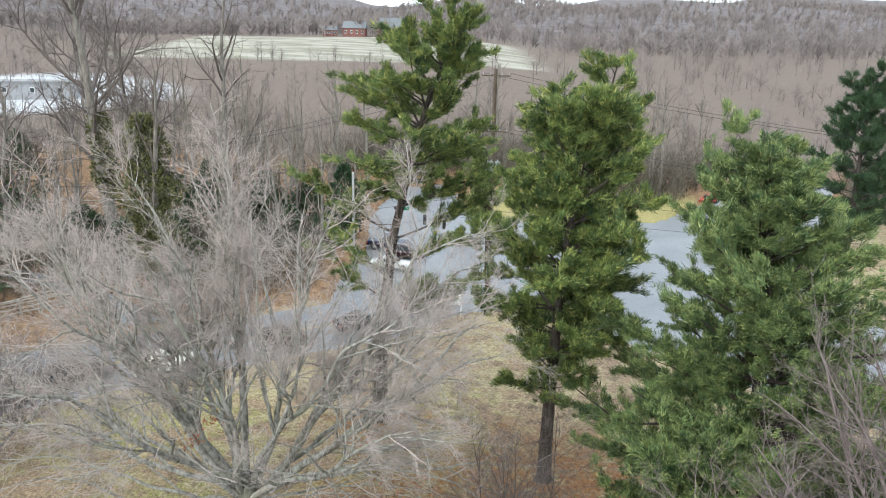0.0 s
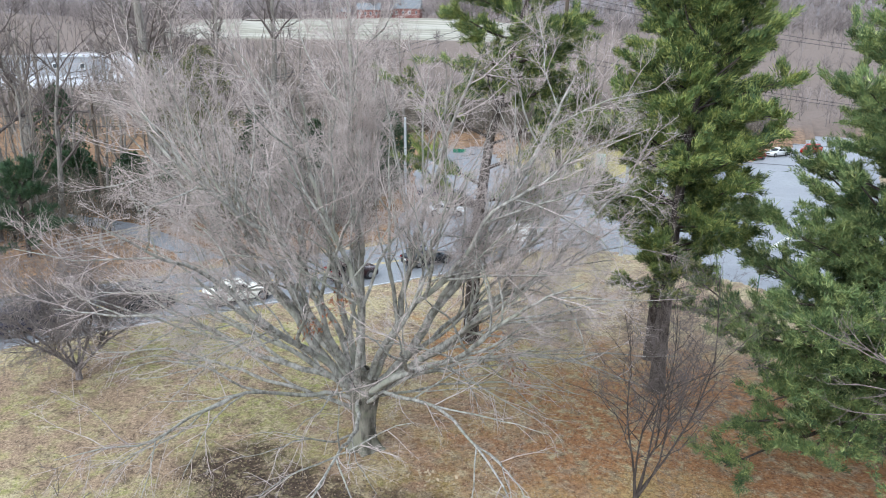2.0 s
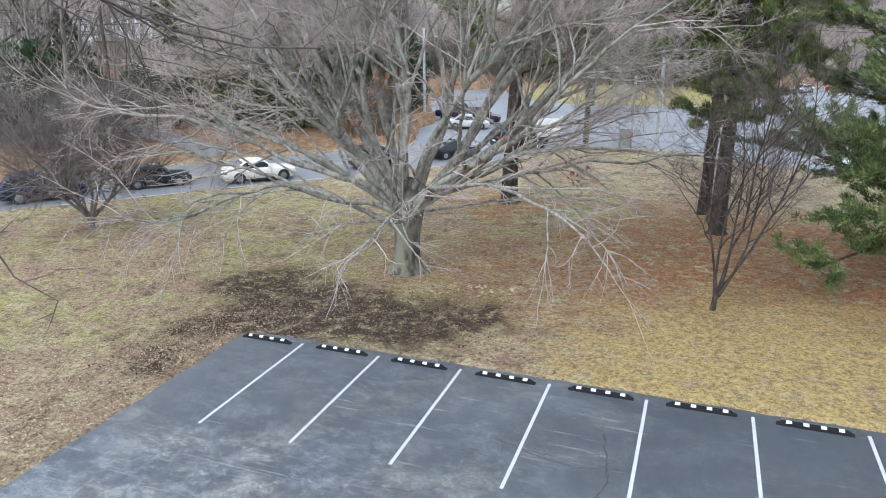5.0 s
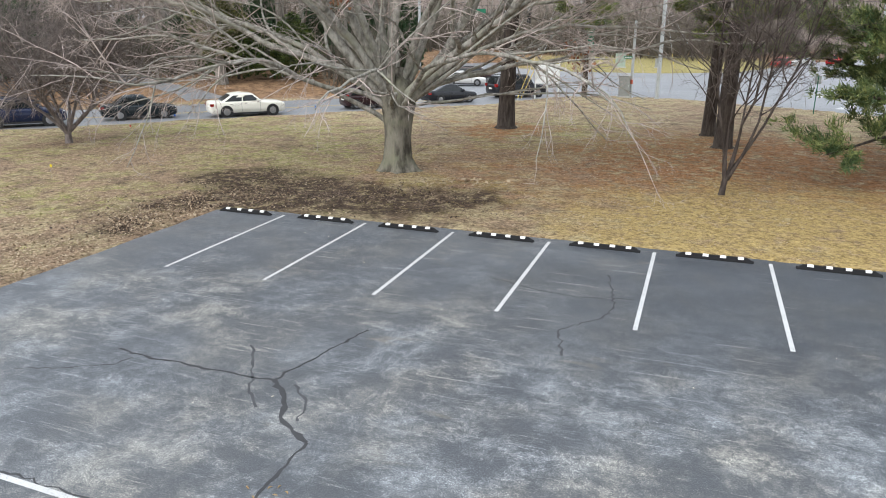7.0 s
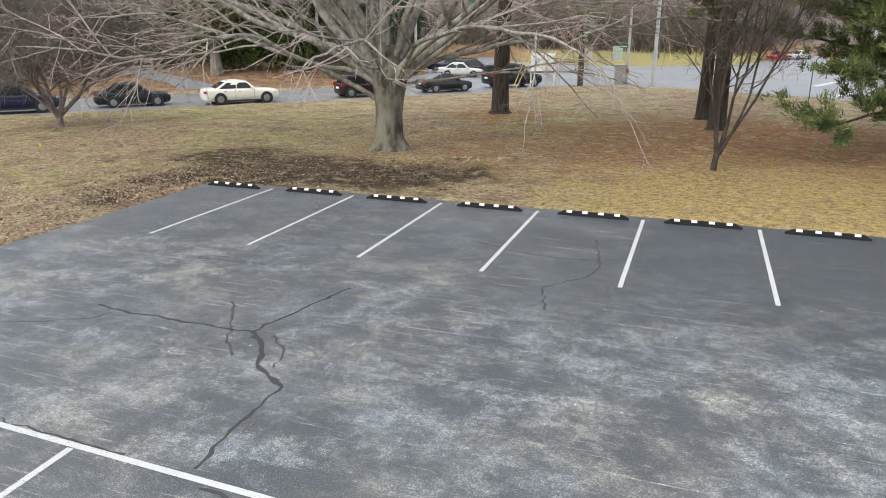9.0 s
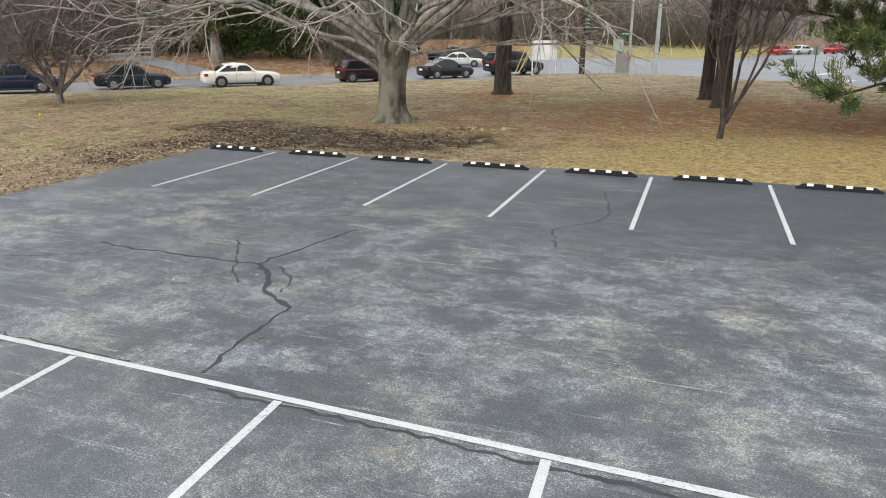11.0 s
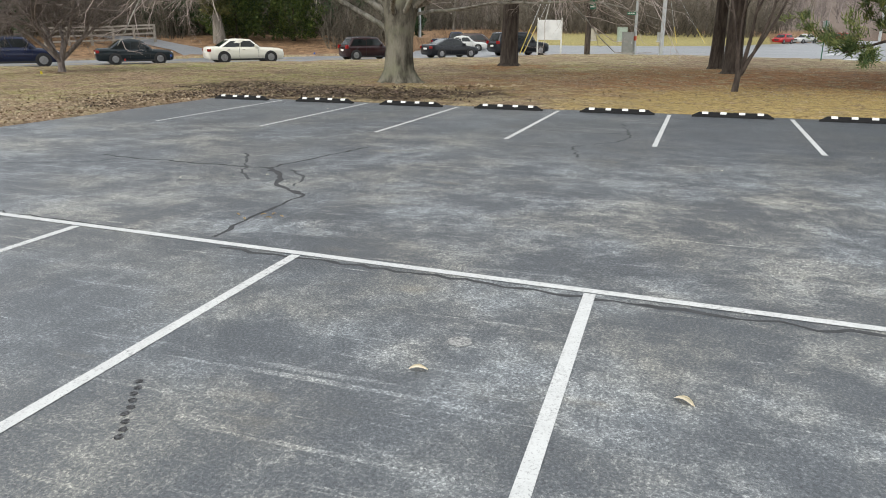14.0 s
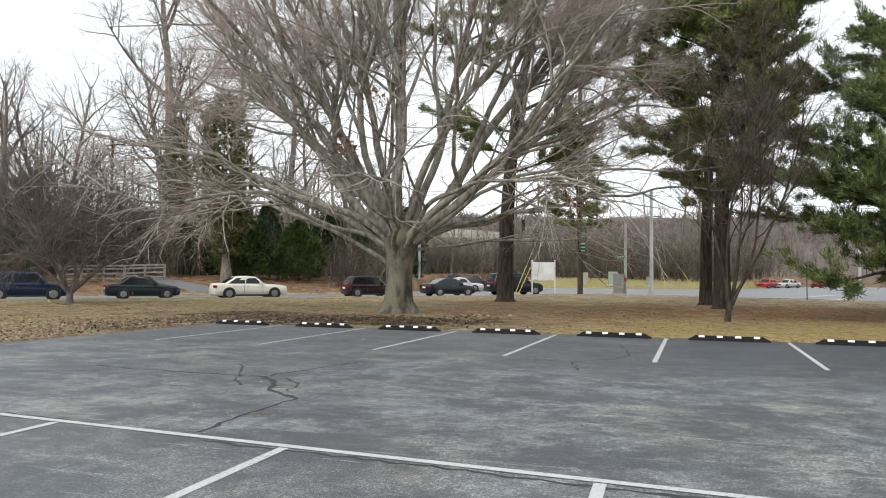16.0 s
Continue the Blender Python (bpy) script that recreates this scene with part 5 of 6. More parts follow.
    for side in (1, -1):
        x0l, z0 = edge(lo, True)
        x0h, z1 = edge(hi, True)
        x1l, _ = edge(lo, False)
        x1h, _ = edge(hi, False)
        for k in range(panes):
            u0, u1 = k / panes, (k + 1) / panes
            pad = 0.05
            bl, br = lerp(x0l - 0.16, x1l + 0.16, u0) - pad * 0.5, lerp(x0l - 0.16, x1l + 0.16, u1) + pad * 0.5
            tl, tr = lerp(x0h - 0.14, x1h + 0.14, u0) - pad * 0.5, lerp(x0h - 0.14, x1h + 0.14, u1) + pad * 0.5
            bm = bmesh.new()
            outer = [bm.verts.new(p) for p in ((bl, skin(lo, side), z0), (br, skin(lo, side), z0), (tr, skin(hi, side), z1), (tl, skin(hi, side), z1))]
            inner = [bm.verts.new((v.co.x, v.co.y - side * 0.02, v.co.z)) for v in outer]
            bm.faces.new(outer)
            bm.faces.new(inner[::-1])
            for i in range(4):
                bm.faces.new((outer[i], outer[(i + 1) % 4], inner[(i + 1) % 4], inner[i]))
            bmesh.ops.recalc_face_normals(bm, faces=bm.faces)
            part("side_window", bm, GLASS, car)
    for front in (True, False):
        bm = bmesh.new()
        pts = []
        for u, sx in ((0.10, -1), (0.10, 1), (0.86, 1), (0.86, -1)):
            xx, zz = edge(u, front)
            half = lerp(wb, wr, u) * 0.82
            pts.append((xx + (0.012 if front else -0.012), sx * half, zz + 0.006))
        outer = [bm.verts.new(p) for p in pts]
        inner = [bm.verts.new((v.co.x + (-0.02 if front else 0.02), v.co.y, v.co.z - 0.01)) for v in outer]
        bm.faces.new(outer)
        bm.faces.new(inner[::-1])
        for i in range(4):
            bm.faces.new((outer[i], outer[(i + 1) % 4], inner[(i + 1) % 4], inner[i]))
        bmesh.ops.recalc_face_normals(bm, faces=bm.faces)
        part("windscreen" if front else "rear_window", bm, GLASS, car)
    # wheels
    front_x = length / 2 - 0.19 * length
    for wx in (front_x, front_x - base):
        for side in (1, -1):
            bm = bmesh.new()
            rod(bm, (wx, side * (w - 0.05), wheel_r), (wx, side * (w + 0.002), wheel_r), wheel_r + 0.055, sides=28)
            part("wheel_arch", bm, BLACK, car)
            bm = bmesh.new()
            rod(bm, (wx, side * (w - 0.2), wheel_r), (wx, side * (w + 0.012), wheel_r), wheel_r, sides=28)
            bmesh.ops.bevel(bm, geom=[e for e in bm.edges if len(e.link_faces) == 2 and e.calc_face_angle(0) > 1], offset=0.025, segments=2, affect="EDGES")
            wheel = part("wheel", bm, TYRE, car, "black tyre")
            bm = bmesh.new()
            rod(bm, (wx, side * (w + 0.005), wheel_r), (wx, side * (w + 0.018), wheel_r), wheel_r * 0.66, wheel_r * 0.60, sides=20)
            for k in range(5):
                a = k * 2 * math.pi / 5
                c = Vector((wx, side * (w + 0.022), wheel_r))
                rod(bm, c, c + Vector((math.cos(a), 0, math.sin(a))) * wheel_r * 0.6, 0.035, 0.025, 6)
            part("rim", bm, ALLOY, wheel, "silver alloy rim")
    # lamps, bumpers, mirrors, handles, sills
    for side in (1, -1):
        bm = block(bmesh.new(), X(0.035), X(0.012) - 0.01, side * w * 0.62 - 0.16, side * w * 0.62 + 0.16, hood * 0.72, hood * 0.88, 0.03)
        part("headlight", bm, HEAD, car)
        zt = boot * (0.70 if not box else 0.80)
        bm = block(bmesh.new(), X(1.002), X(0.958), min(side * w * 0.68, side * w * 0.955), max(side * w * 0.68, side * w * 0.955), zt, zt + (0.17 if not box else 0.26), 0.03)
        part("tail_light", bm, TAIL, car)
        bm = block(bmesh.new(), X(fa + 0.075) - 0.08, X(fa + 0.075) + 0.08, side * (w + 0.02) - 0.09, side * (w + 0.02) + 0.09, belt - 0.02, belt + 0.13, 0.04)
        part("mirror", bm, paint, car)
        for k in range(2):
            xx = X(lerp(fa, fd, 0.42 + 0.34 * k))
            bm = block(bmesh.new(), xx - 0.09, xx + 0.09, side * w * 0.975, side * (w * 0.99 + 0.02), belt - 0.17, belt - 0.135, 0.01)
            part("door_handle", bm, CHROME if paint.name.startswith("cream") else BLACK, car)
            xs = X(lerp(fa, fd, 0.08 + 0.44 * k))
            bm = block(bmesh.new(), xs - 0.006, xs + 0.006, side * w * 0.98, side * (w * 1.0 + 0.003), clear + 0.14, belt - 0.05)
            part("door_seam", bm, BLACK, car)
        bm = block(bmesh.new(), X(0.24), X(0.76), side * w * 0.93 - 0.04, side * w * 0.93 + 0.04, clear - 0.02, clear + 0.09, 0.02)
        part("sill", bm, BLACK, car)
    bm = block(bmesh.new(), X(0.03), X(-0.003), -w * 0.42, w * 0.42, hood * 0.55, hood * 0.80, 0.02)
    part("grille", bm, BLACK, car)
    bm = block(bmesh.new(), X(1.002), X(0.985), -0.26, 0.26, boot * 0.62, boot * 0.62 + 0.14, 0.01)
    part("number_plate", bm, plain("plate_white", (0.7, 0.7, 0.68), 0.5), car, "blank pale number plate")
    if box:
        for side in (1, -1):
            bm = rod(bmesh.new(), (X(fb + 0.02), side * wr * 0.86, roof + 0.045), (X(fc - 0.02), side * wr * 0.86, roof + 0.045), 0.018, sides=6)
            for s in (0.1, 0.9):
                xx = lerp(X(fb), X(fc), s)
                rod(bm, (xx, side * wr * 0.86, roof - 0.02), (xx, side * wr * 0.86, roof + 0.045), 0.015, sides=5)
            part("roof_rail", bm, BLACK, car)
    return car


def along(s, off):
    p = NEAR0 + U * s + V * off
    return float(p[0]), float(p[1])


HEADING = 49.0
P_WHITE, P_BLACK = car_paint("cream_white_car_paint", (0.72, 0.70, 0.62)), car_paint("black_car_paint", (0.012, 0.013, 0.017))
P_NAVY, P_MAROON = car_paint("navy_car_paint", (0.012, 0.017, 0.045)), car_paint("maroon_car_paint", (0.024, 0.009, 0.010))
P_GREEN, P_SILVER, P_RED = car_paint("dark_green_black_car_paint", (0.012, 0.018, 0.022)), car_paint("silver_car_paint", (0.50, 0.50, 0.49)), car_paint("red_car_paint", (0.38, 0.018, 0.022))
SEDAN = (0.27, 0.42, 0.68, 0.86)
build_car("suv", "dark navy estate car waiting on the road", P_NAVY, -23.6, 13.4, HEADING, 4.85, 1.92, 1.68, 2.80, 1.08, 1.00, 1.12, (0.24, 0.37, 0.86, 0.97), 3, 0.24, 0.37, box=True)
build_car("sedan", "black saloon car with red tail lamps waiting in a queue", P_GREEN, -19.9, 19.0, HEADING, 4.55, 1.74, 1.46, 2.62, 0.92, 0.86, 0.98, SEDAN, 2, 0.19, 0.32)
build_car("sedan", "cream white saloon car with a long bonnet", P_WHITE, -14.55, 23.1, HEADING, 5.0, 1.88, 1.49, 3.05, 1.0, 0.95, 1.04, (0.31, 0.44, 0.70, 0.87), 2, 0.2, 0.36)
build_car("hatchback", "maroon small hatchback with a dark roof", P_MAROON, -9.0, 30.6, HEADING, 4.1, 1.79, 1.56, 2.6, 0.98, 0.92, 1.0, (0.26, 0.38, 0.86, 0.97), 2, 0.2, 0.34, box=True)
build_car("sedan", "black saloon car with sloping rear window", P_BLACK, -4.75, 36.6, HEADING + 1, 4.5, 1.78, 1.43, 2.65, 0.95, 0.86, 1.02, (0.25, 0.42, 0.64, 0.9), 2, 0.19, 0.33)
build_car("suv", "large black sport utility car at the junction", P_BLACK, -0.9, 43.4, HEADING - 4, 5.2, 2.04, 1.88, 2.95, 1.16, 1.10, 1.2, (0.26, 0.35, 0.92, 0.985), 3, 0.28, 0.40, box=True)
build_car("sedan", "silver saloon car in a farther lane", P_SILVER, -9.4, 54.6, 14, 4.7, 1.80, 1.45, 2.7, 0.93, 0.86, 0.98, SEDAN, 2, 0.19, 0.33)
build_car("suv", "dark red people carrier in a farther lane", P_MAROON, -9.6, 59.6, 10, 4.7, 1.85, 1.66, 2.75, 1.02, 0.94, 1.05, (0.20, 0.38, 0.88, 0.97), 3, 0.2, 0.34, box=True)
build_car("pickup_truck", "dark pickup truck in a farther lane", P_NAVY, -13.2, 62.6, 14, 5.4, 1.95, 1.85, 3.3, 1.15, 1.08, 1.12, (0.26, 0.36, 0.58, 0.63), 2, 0.3, 0.4)
build_car("hatchback", "red hatchback facing the junction", P_RED, 25.6, 112.0, -120, 4.2, 1.78, 1.52, 2.6, 0.96, 0.9, 1.0, (0.25, 0.40, 0.86, 0.97), 2, 0.2, 0.33)
build_car("sedan", "silver saloon car behind a red car", P_SILVER, 29.5, 118.0, -135, 4.7, 1.80, 1.45, 2.7, 0.93, 0.86, 0.98, SEDAN, 2, 0.19, 0.33)
build_car("suv", "red estate car farther up the side road", P_RED, 35.5, 124.0, -125, 4.6, 1.85, 1.66, 2.7, 1.05, 0.98, 1.08, (0.24, 0.37, 0.88, 0.97), 3, 0.22, 0.35, box=True)

# ---- roadside things ----
POLE_WOOD = make_bark("weathered_pole_wood", (0.06, 0.046, 0.035), (0.15, 0.12, 0.09), 6, 0.1, 0.01)
GALV = plain("galvanised_steel", (0.52, 0.54, 0.55), 0.45, 0.6)
GREEN_SIGN = plain("green_sign_face", (0.012, 0.14, 0.075), 0.45)
WHITE = plain("weathered_white_paint", (0.72, 0.72, 0.69), 0.6, grime=0.3)
YELLOW = plain("yellow_guy_guard", (0.62, 0.45, 0.03), 0.5)
GREY = plain("grey_cabinet_paint", (0.27, 0.275, 0.26), 0.5)
WIRE = plain("black_cable", (0.02, 0.02, 0.02), 0.6)


def build_utility_pole(x, y, height, r, transformer=None):
    z = ground_z(x, y)
    thing = new("utility_pole")
    thing.location = (x, y, z)
    tagged(thing, "tall weathered wooden utility pole with crossarms", "utility pole")
    part("pole", rod(bmesh.new(), (0, 0, -0.3), (0, 0, height), r, r * 0.62, 14), POLE_WOOD, thing)
    for h, half in ((height - 0.6, 1.3), (height - 5.5, 1.2)):
        part("crossarm", block(bmesh.new(), -half, half, 0.14, 0.26, h - 0.06, h + 0.06, 0.01), POLE_WOOD, thing)
        for k in (-1, -0.45, 0.45, 1):
            bm = rod(bmesh.new(), (half * 0.92 * k, 0.2, h + 0.06), (half * 0.92 * k, 0.2, h + 0.26), 0.05, 0.03, 8)
            part("insulator", bm, GREY, thing)
    if transformer:
        for k in (-1, 0, 1):
            bm = rod(bmesh.new(), (0.55 * k, -0.42 + 0.15 * abs(k), transformer - 0.45), (0.55 * k, -0.42 + 0.15 * abs(k), transformer + 0.45), 0.22, sides=14)
            rod(bm, (0.55 * k, -0.42 + 0.15 * abs(k), transformer + 0.45), (0.55 * k, -0.42 + 0.15 * abs(k), transformer + 0.62), 0.07, sides=8)
            part("transformer", bm, GALV, thing, "grey transformer can")
        part("crossarm", block(bmesh.new(), -1.5, 1.5, -0.26, -0.14, transformer - 0.12, transformer, 0.01), POLE_WOOD, thing)
    return thing


build_utility_pole(4.72, 45.05, 22.6, 0.25, 14.0)
build_utility_pole(60.0, 62.0, 16.0, 0.2)
build_utility_pole(-22.4, 52.5, 9.5, 0.17)
build_utility_pole(-38.0, 34.5, 13.0, 0.18)
build_utility_pole(8.0, 96.0, 11.0, 0.16)


def cable(p, q, sag, r=0.018):
    p, q = Vector(p), Vector(q)
    pts = [p.lerp(q, k / 24) - Vector((0, 0, sag * 4 * (k / 24) * (1 - k / 24))) for k in range(25)]
    w = Wood()
    w.tube([tuple(v) for v in pts], [r] * 25, 5)
    return tagged(w.object("overhead_cable", WIRE, None), "thin black overhead cable", "cable", "overhead cables")


for dx, h in ((-1.2, 22.2), (1.2, 22.2), (-1.1, 17.3), (1.1, 17.3), (0, 11.5), (0, 9.6)):
    cable((4.65 + dx, 46.4, h), (60 + dx, 62, h - 6.6 if h > 12 else h - 1.5), 1.2)
    cable((4.65 + dx, 46.4, h), (-38 + dx * 0.4, 34.5, h * 0.5 + 1.8), 1.5)
cable((-38, 34.5, 12), (-100, -20, 13), 1.5)
cable((-38, 34.5, 11), (-100, -20, 12), 1.5)


def build_metal_pole(name, label, x, y, height, r, z0=ROAD_Z):
    thing = new(name)
    thing.location = (x, y, ground_z(x, y) - 0.02)
    tagged(thing, label, "pole")
    bm = rod(bmesh.new(), (0, 0, 0.0), (0, 0, height), r, r * 0.8, 14)
    part("shaft", bm, GALV, thing)
    part("base_plate", block(bmesh.new(), -0.2, 0.2, -0.2, 0.2, -0.02, 0.06, 0.01), GALV, thing)
    part("cap", rod(bmesh.new(), (0, 0, height), (0, 0, height + 0.06), r * 0.86, r * 0.4, 14), GALV, thing)
    return thing


pole1 = build_metal_pole("signal_pole", "galvanised steel pole with small green street sign", 8.6, 45.3, 6.2, 0.13)
part("street_sign", block(bmesh.new(), -0.75, -0.05, -0.17, -0.15, 3.2, 3.42, 0.005), GREEN_SIGN, pole1, "small green street sign")
for k in range(3):
    part("sign_bar", block(bmesh.new(), -0.68 + 0.2 * k, -0.54 + 0.2 * k, -0.176, -0.172, 3.27, 3.35), WHITE, pole1)
part("marker_band", rod(bmesh.new(), (0, 0, 1.15), (0, 0, 1.5), 0.14, sides=14), plain("red_band", (0.55, 0.10, 0.05), 0.5), pole1, "red and white warning band")
build_metal_pole("signal_pole", "tall galvanised steel signal pole", 10.8, 45.0, 9.1, 0.17)
build_metal_pole("signal_pole", "steel signal pole at the far corner", -15.5, 57.4, 9.0, 0.17)
build_metal_pole("signal_pole", "steel pole beside the side road", 30.5, 66.0, 8.5, 0.14)


def build_cabinet(x, y, w, d, h, paint, label):
    thing = new("utility_cabinet")
    thing.matrix_basis = pose(x, y, ground_z(x, y), 0, 0, 18)
    tagged(thing, label, "utility cabinet")
    part("plinth", block(bmesh.new(), -w / 2 - 0.1, w / 2 + 0.1, -d / 2 - 0.1, d / 2 + 0.1, -0.1, 0.12, 0.02), plain("cast_concrete", (0.42, 0.41, 0.38), 0.9), thing)
    part("body", block(bmesh.new(), -w / 2, w / 2, -d / 2, d / 2, 0.12, h, 0.025), paint, thing)
    part("hood", block(bmesh.new(), -w / 2 - 0.03, w / 2 + 0.03, -d / 2 - 0.03, d / 2 + 0.03, h, h + 0.05, 0.015), paint, thing)
    part("door", block(bmesh.new(), -w / 2 + 0.05, w / 2 - 0.05, -d / 2 - 0.015, -d / 2, 0.2, h - 0.08, 0.005), paint, thing)
    part("handle", block(bmesh.new(), w / 2 - 0.16, w / 2 - 0.12, -d / 2 - 0.045, -d / 2 - 0.012, h * 0.5, h * 0.5 + 0.16, 0.005), GALV, thing)
    return thing


build_cabinet(8.05, 45.0, 0.85, 0.6, 1.75, GREY, "grey steel signal control cabinet on a plinth")
build_cabinet(2.6, 91.0, 1.3, 0.9, 2.0, plain("pale_green_cabinet", (0.30, 0.36, 0.30), 0.5), "pale green utility cabinet on the far verge")
build_cabinet(-1.8, 91.5, 1.2, 0.9, 1.7, plain("tan_cabinet", (0.36, 0.33, 0.27), 0.5), "tan utility cabinet on the far verge")
build_cabinet(7.8, 92.0, 0.7, 0.5, 1.3, GREY, "small grey cabinet at a pole on the verge")


def build_board():
    thing = new("notice_board")
    thing.matrix_basis = pose(2.05, 42.0, ground_z(2.0, 42.0), 0, 0, 22)
    tagged(thing, "blank white notice board on two posts", "sign")
    for sx in (-0.98, 0.98):
        part("post", block(bmesh.new(), sx - 0.05, sx + 0.05, -0.05, 0.05, -0.2, 2.85, 0.008), WHITE, thing)
        part("post_cap", block(bmesh.new(), sx - 0.065, sx + 0.065, -0.065, 0.065, 2.85, 2.89, 0.01), WHITE, thing)
    part("panel", block(bmesh.new(), -0.93, 0.93, -0.03, 0.03, 1.15, 2.72, 0.006), plain("faded_board_face", (0.78, 0.79, 0.79), 0.6, grime=0.2, scale=1.2), thing, "faded pale panel")
    return thing


build_board()


def build_guy(x, y, dx, dy, h):
    thing = new("guy_wire")
    thing.location = (x, y, ground_z(x, y))
    tagged(thing, "steel guy wire with yellow plastic guard", "guy wire", "guy wires of the pole")
    part("wire", rod(bmesh.new(), (0, 0, -0.05), (dx, dy, h), 0.012, sides=6), GALV, thing)
    k = 2.6 / math.sqrt(dx * dx + dy * dy + h * h)
    part("guard", rod(bmesh.new(), (0, 0, 0.05), (dx * k, dy * k, h * k + 0.05), 0.025, sides=8), YELLOW, thing)


build_guy(0.1, 39.8, 4.4, 6.4, 14.5)
build_guy(0.35, 39.9, 4.2, 6.3, 12.0)
build_guy(10.2, 90.5, -2.2, 5.5, 9.0)
build_guy(14.0, 91.5, -6.0, 4.5, 9.0)

part_of = new("pole_sign")
part_of.matrix_basis = pose(5.0, 44.72, 3.6, 0, 0, 20)
tagged(part_of, "stacked green direction signs fixed to the pole", "sign")
for k, (z0, z1, wd) in enumerate(((1.0, 2.25, 0.32), (0.05, 0.92, 0.32))):
    plate = part("plate", block(bmesh.new(), -wd, wd, -0.02, 0.02, z0, z1, 0.006), GREEN_SIGN, part_of)
    for j in range(3):
        part("sign_bar", block(bmesh.new(), -0.2, 0.2, -0.026, -0.022, z0 + 0.15 + 0.3 * j, z0 + 0.25 + 0.3 * j), WHITE, plate)
part("bracket", block(bmesh.new(), -0.04, 0.04, 0.0, 0.12, 0.3, 2.0, 0.004), GALV, part_of)


def build_signal(x, y, z):
    thing = new("traffic_signal")
    thing.matrix_basis = pose(x, y, z, 0, 0, 25)
    tagged(thing, "black hanging traffic signal, seen from behind", "traffic signal", "signals over the junction")
    part("housing", block(bmesh.new(), -0.17, 0.17, -0.1, 0.1, -0.55, 0.55, 0.03), BLACK, thing)
    for k in (-0.36, 0, 0.36):
        part("visor", rod(bmesh.new(), (0, 0.1, k), (0, 0.3, k), 0.13, 0.12, 12), BLACK, thing)
    part("hanger", rod(bmesh.new(), (0, 0, 0.55), (0, 0, 1.1), 0.025, sides=6), GALV, thing)


SPAN = ((-15.5, 57.4, 8.3), (10.8, 45.0, 8.6))
cable(*SPAN, 0.7, 0.016)
for u in (0.42, 0.52, 0.72):
    p = Vector(SPAN[0]).lerp(Vector(SPAN[1]), u) - Vector((0, 0, 0.7 * 4 * u * (1 - u)))
    build_signal(p.x, p.y, p.z - 1.1)
hung = new("street_sign")
p = Vector(SPAN[0]).lerp(Vector(SPAN[1]), 0.3) - Vector((0, 0, 0.59))
hung.matrix_basis = pose(p.x, p.y, p.z - 0.5, 0, 0, 20)
tagged(hung, "green street name sign hung from a span wire", "sign")
part("plate", block(bmesh.new(), -0.7, 0.7, -0.015, 0.015, -0.2, 0.2, 0.006), GREEN_SIGN, hung)
part("hanger", rod(bmesh.new(), (0, 0, 0.2), (0, 0, 0.52), 0.015, sides=6), GALV, hung)

thin = new("sign_post")
thin.location = (21.7, 36.9, ground_z(21.7, 36.9))
tagged(thin, "thin green steel sign post at the kerb", "sign post")
part("post", block(bmesh.new(), -0.03, 0.03, -0.02, 0.02, -0.2, 2.6, 0.004), GREEN_SIGN, thin)
part("plate", block(bmesh.new(), -0.2, 0.2, 0.025, 0.035, 2.0, 2.55, 0.004), GALV, thin)


# ---- split rail fence beyond the road ----
def build_fence():
    thing = new("rail_fence")
    p0, p1 = Vector((-33.4, 24.6, 0)), Vector((-29.4, 32.0, 0))
    thing.location = (0, 0, 0)
    tagged(thing, "weathered wooden post and rail fence", "fence")
    grey = make_bark("silvered_fence_wood", (0.24, 0.21, 0.18), (0.42, 0.385, 0.335), 7, 1, 0.01)
    posts = []
    for k in range(6):
        p = p0.lerp(p1, k / 5)
        z = ground_z(p.x, p.y)
        posts.append(Vector((p.x, p.y, z)))
        part("post", block(bmesh.new(), p.x - 0.08, p.x + 0.08, p.y - 0.08, p.y + 0.08, z - 0.2, z + 1.45, 0.015), grey, thing)
    for a, b in zip(posts[:-1], posts[1:]):
        for h in (0.35, 0.75, 1.15, 1.4):
            d = (b - a).normalized()
            m = Matrix.Translation((a + b) / 2 + Vector((0, 0, h))) @ d.to_track_quat("X", "Z").to_matrix().to_4x4()
            bm = block(bmesh.new(), -(b - a).length / 2, (b - a).length / 2, -0.12, -0.085, -0.07, 0.07, 0.01)
            bmesh.ops.transform(bm, matrix=m, verts=bm.verts)
            part("rail", bm, grey, thing)
    return thing


build_fence()

# ---- far buildings ----
BRICK = plain("far_red_brick", (0.19, 0.085, 0.07), 0.9, grime=0.3, scale=0.5)
ROOF = plain("grey_shingle_roof", (0.17, 0.18, 0.19), 0.9, grime=0.3)
PANE = plain("window_glass", (0.05, 0.06, 0.07), 0.1)


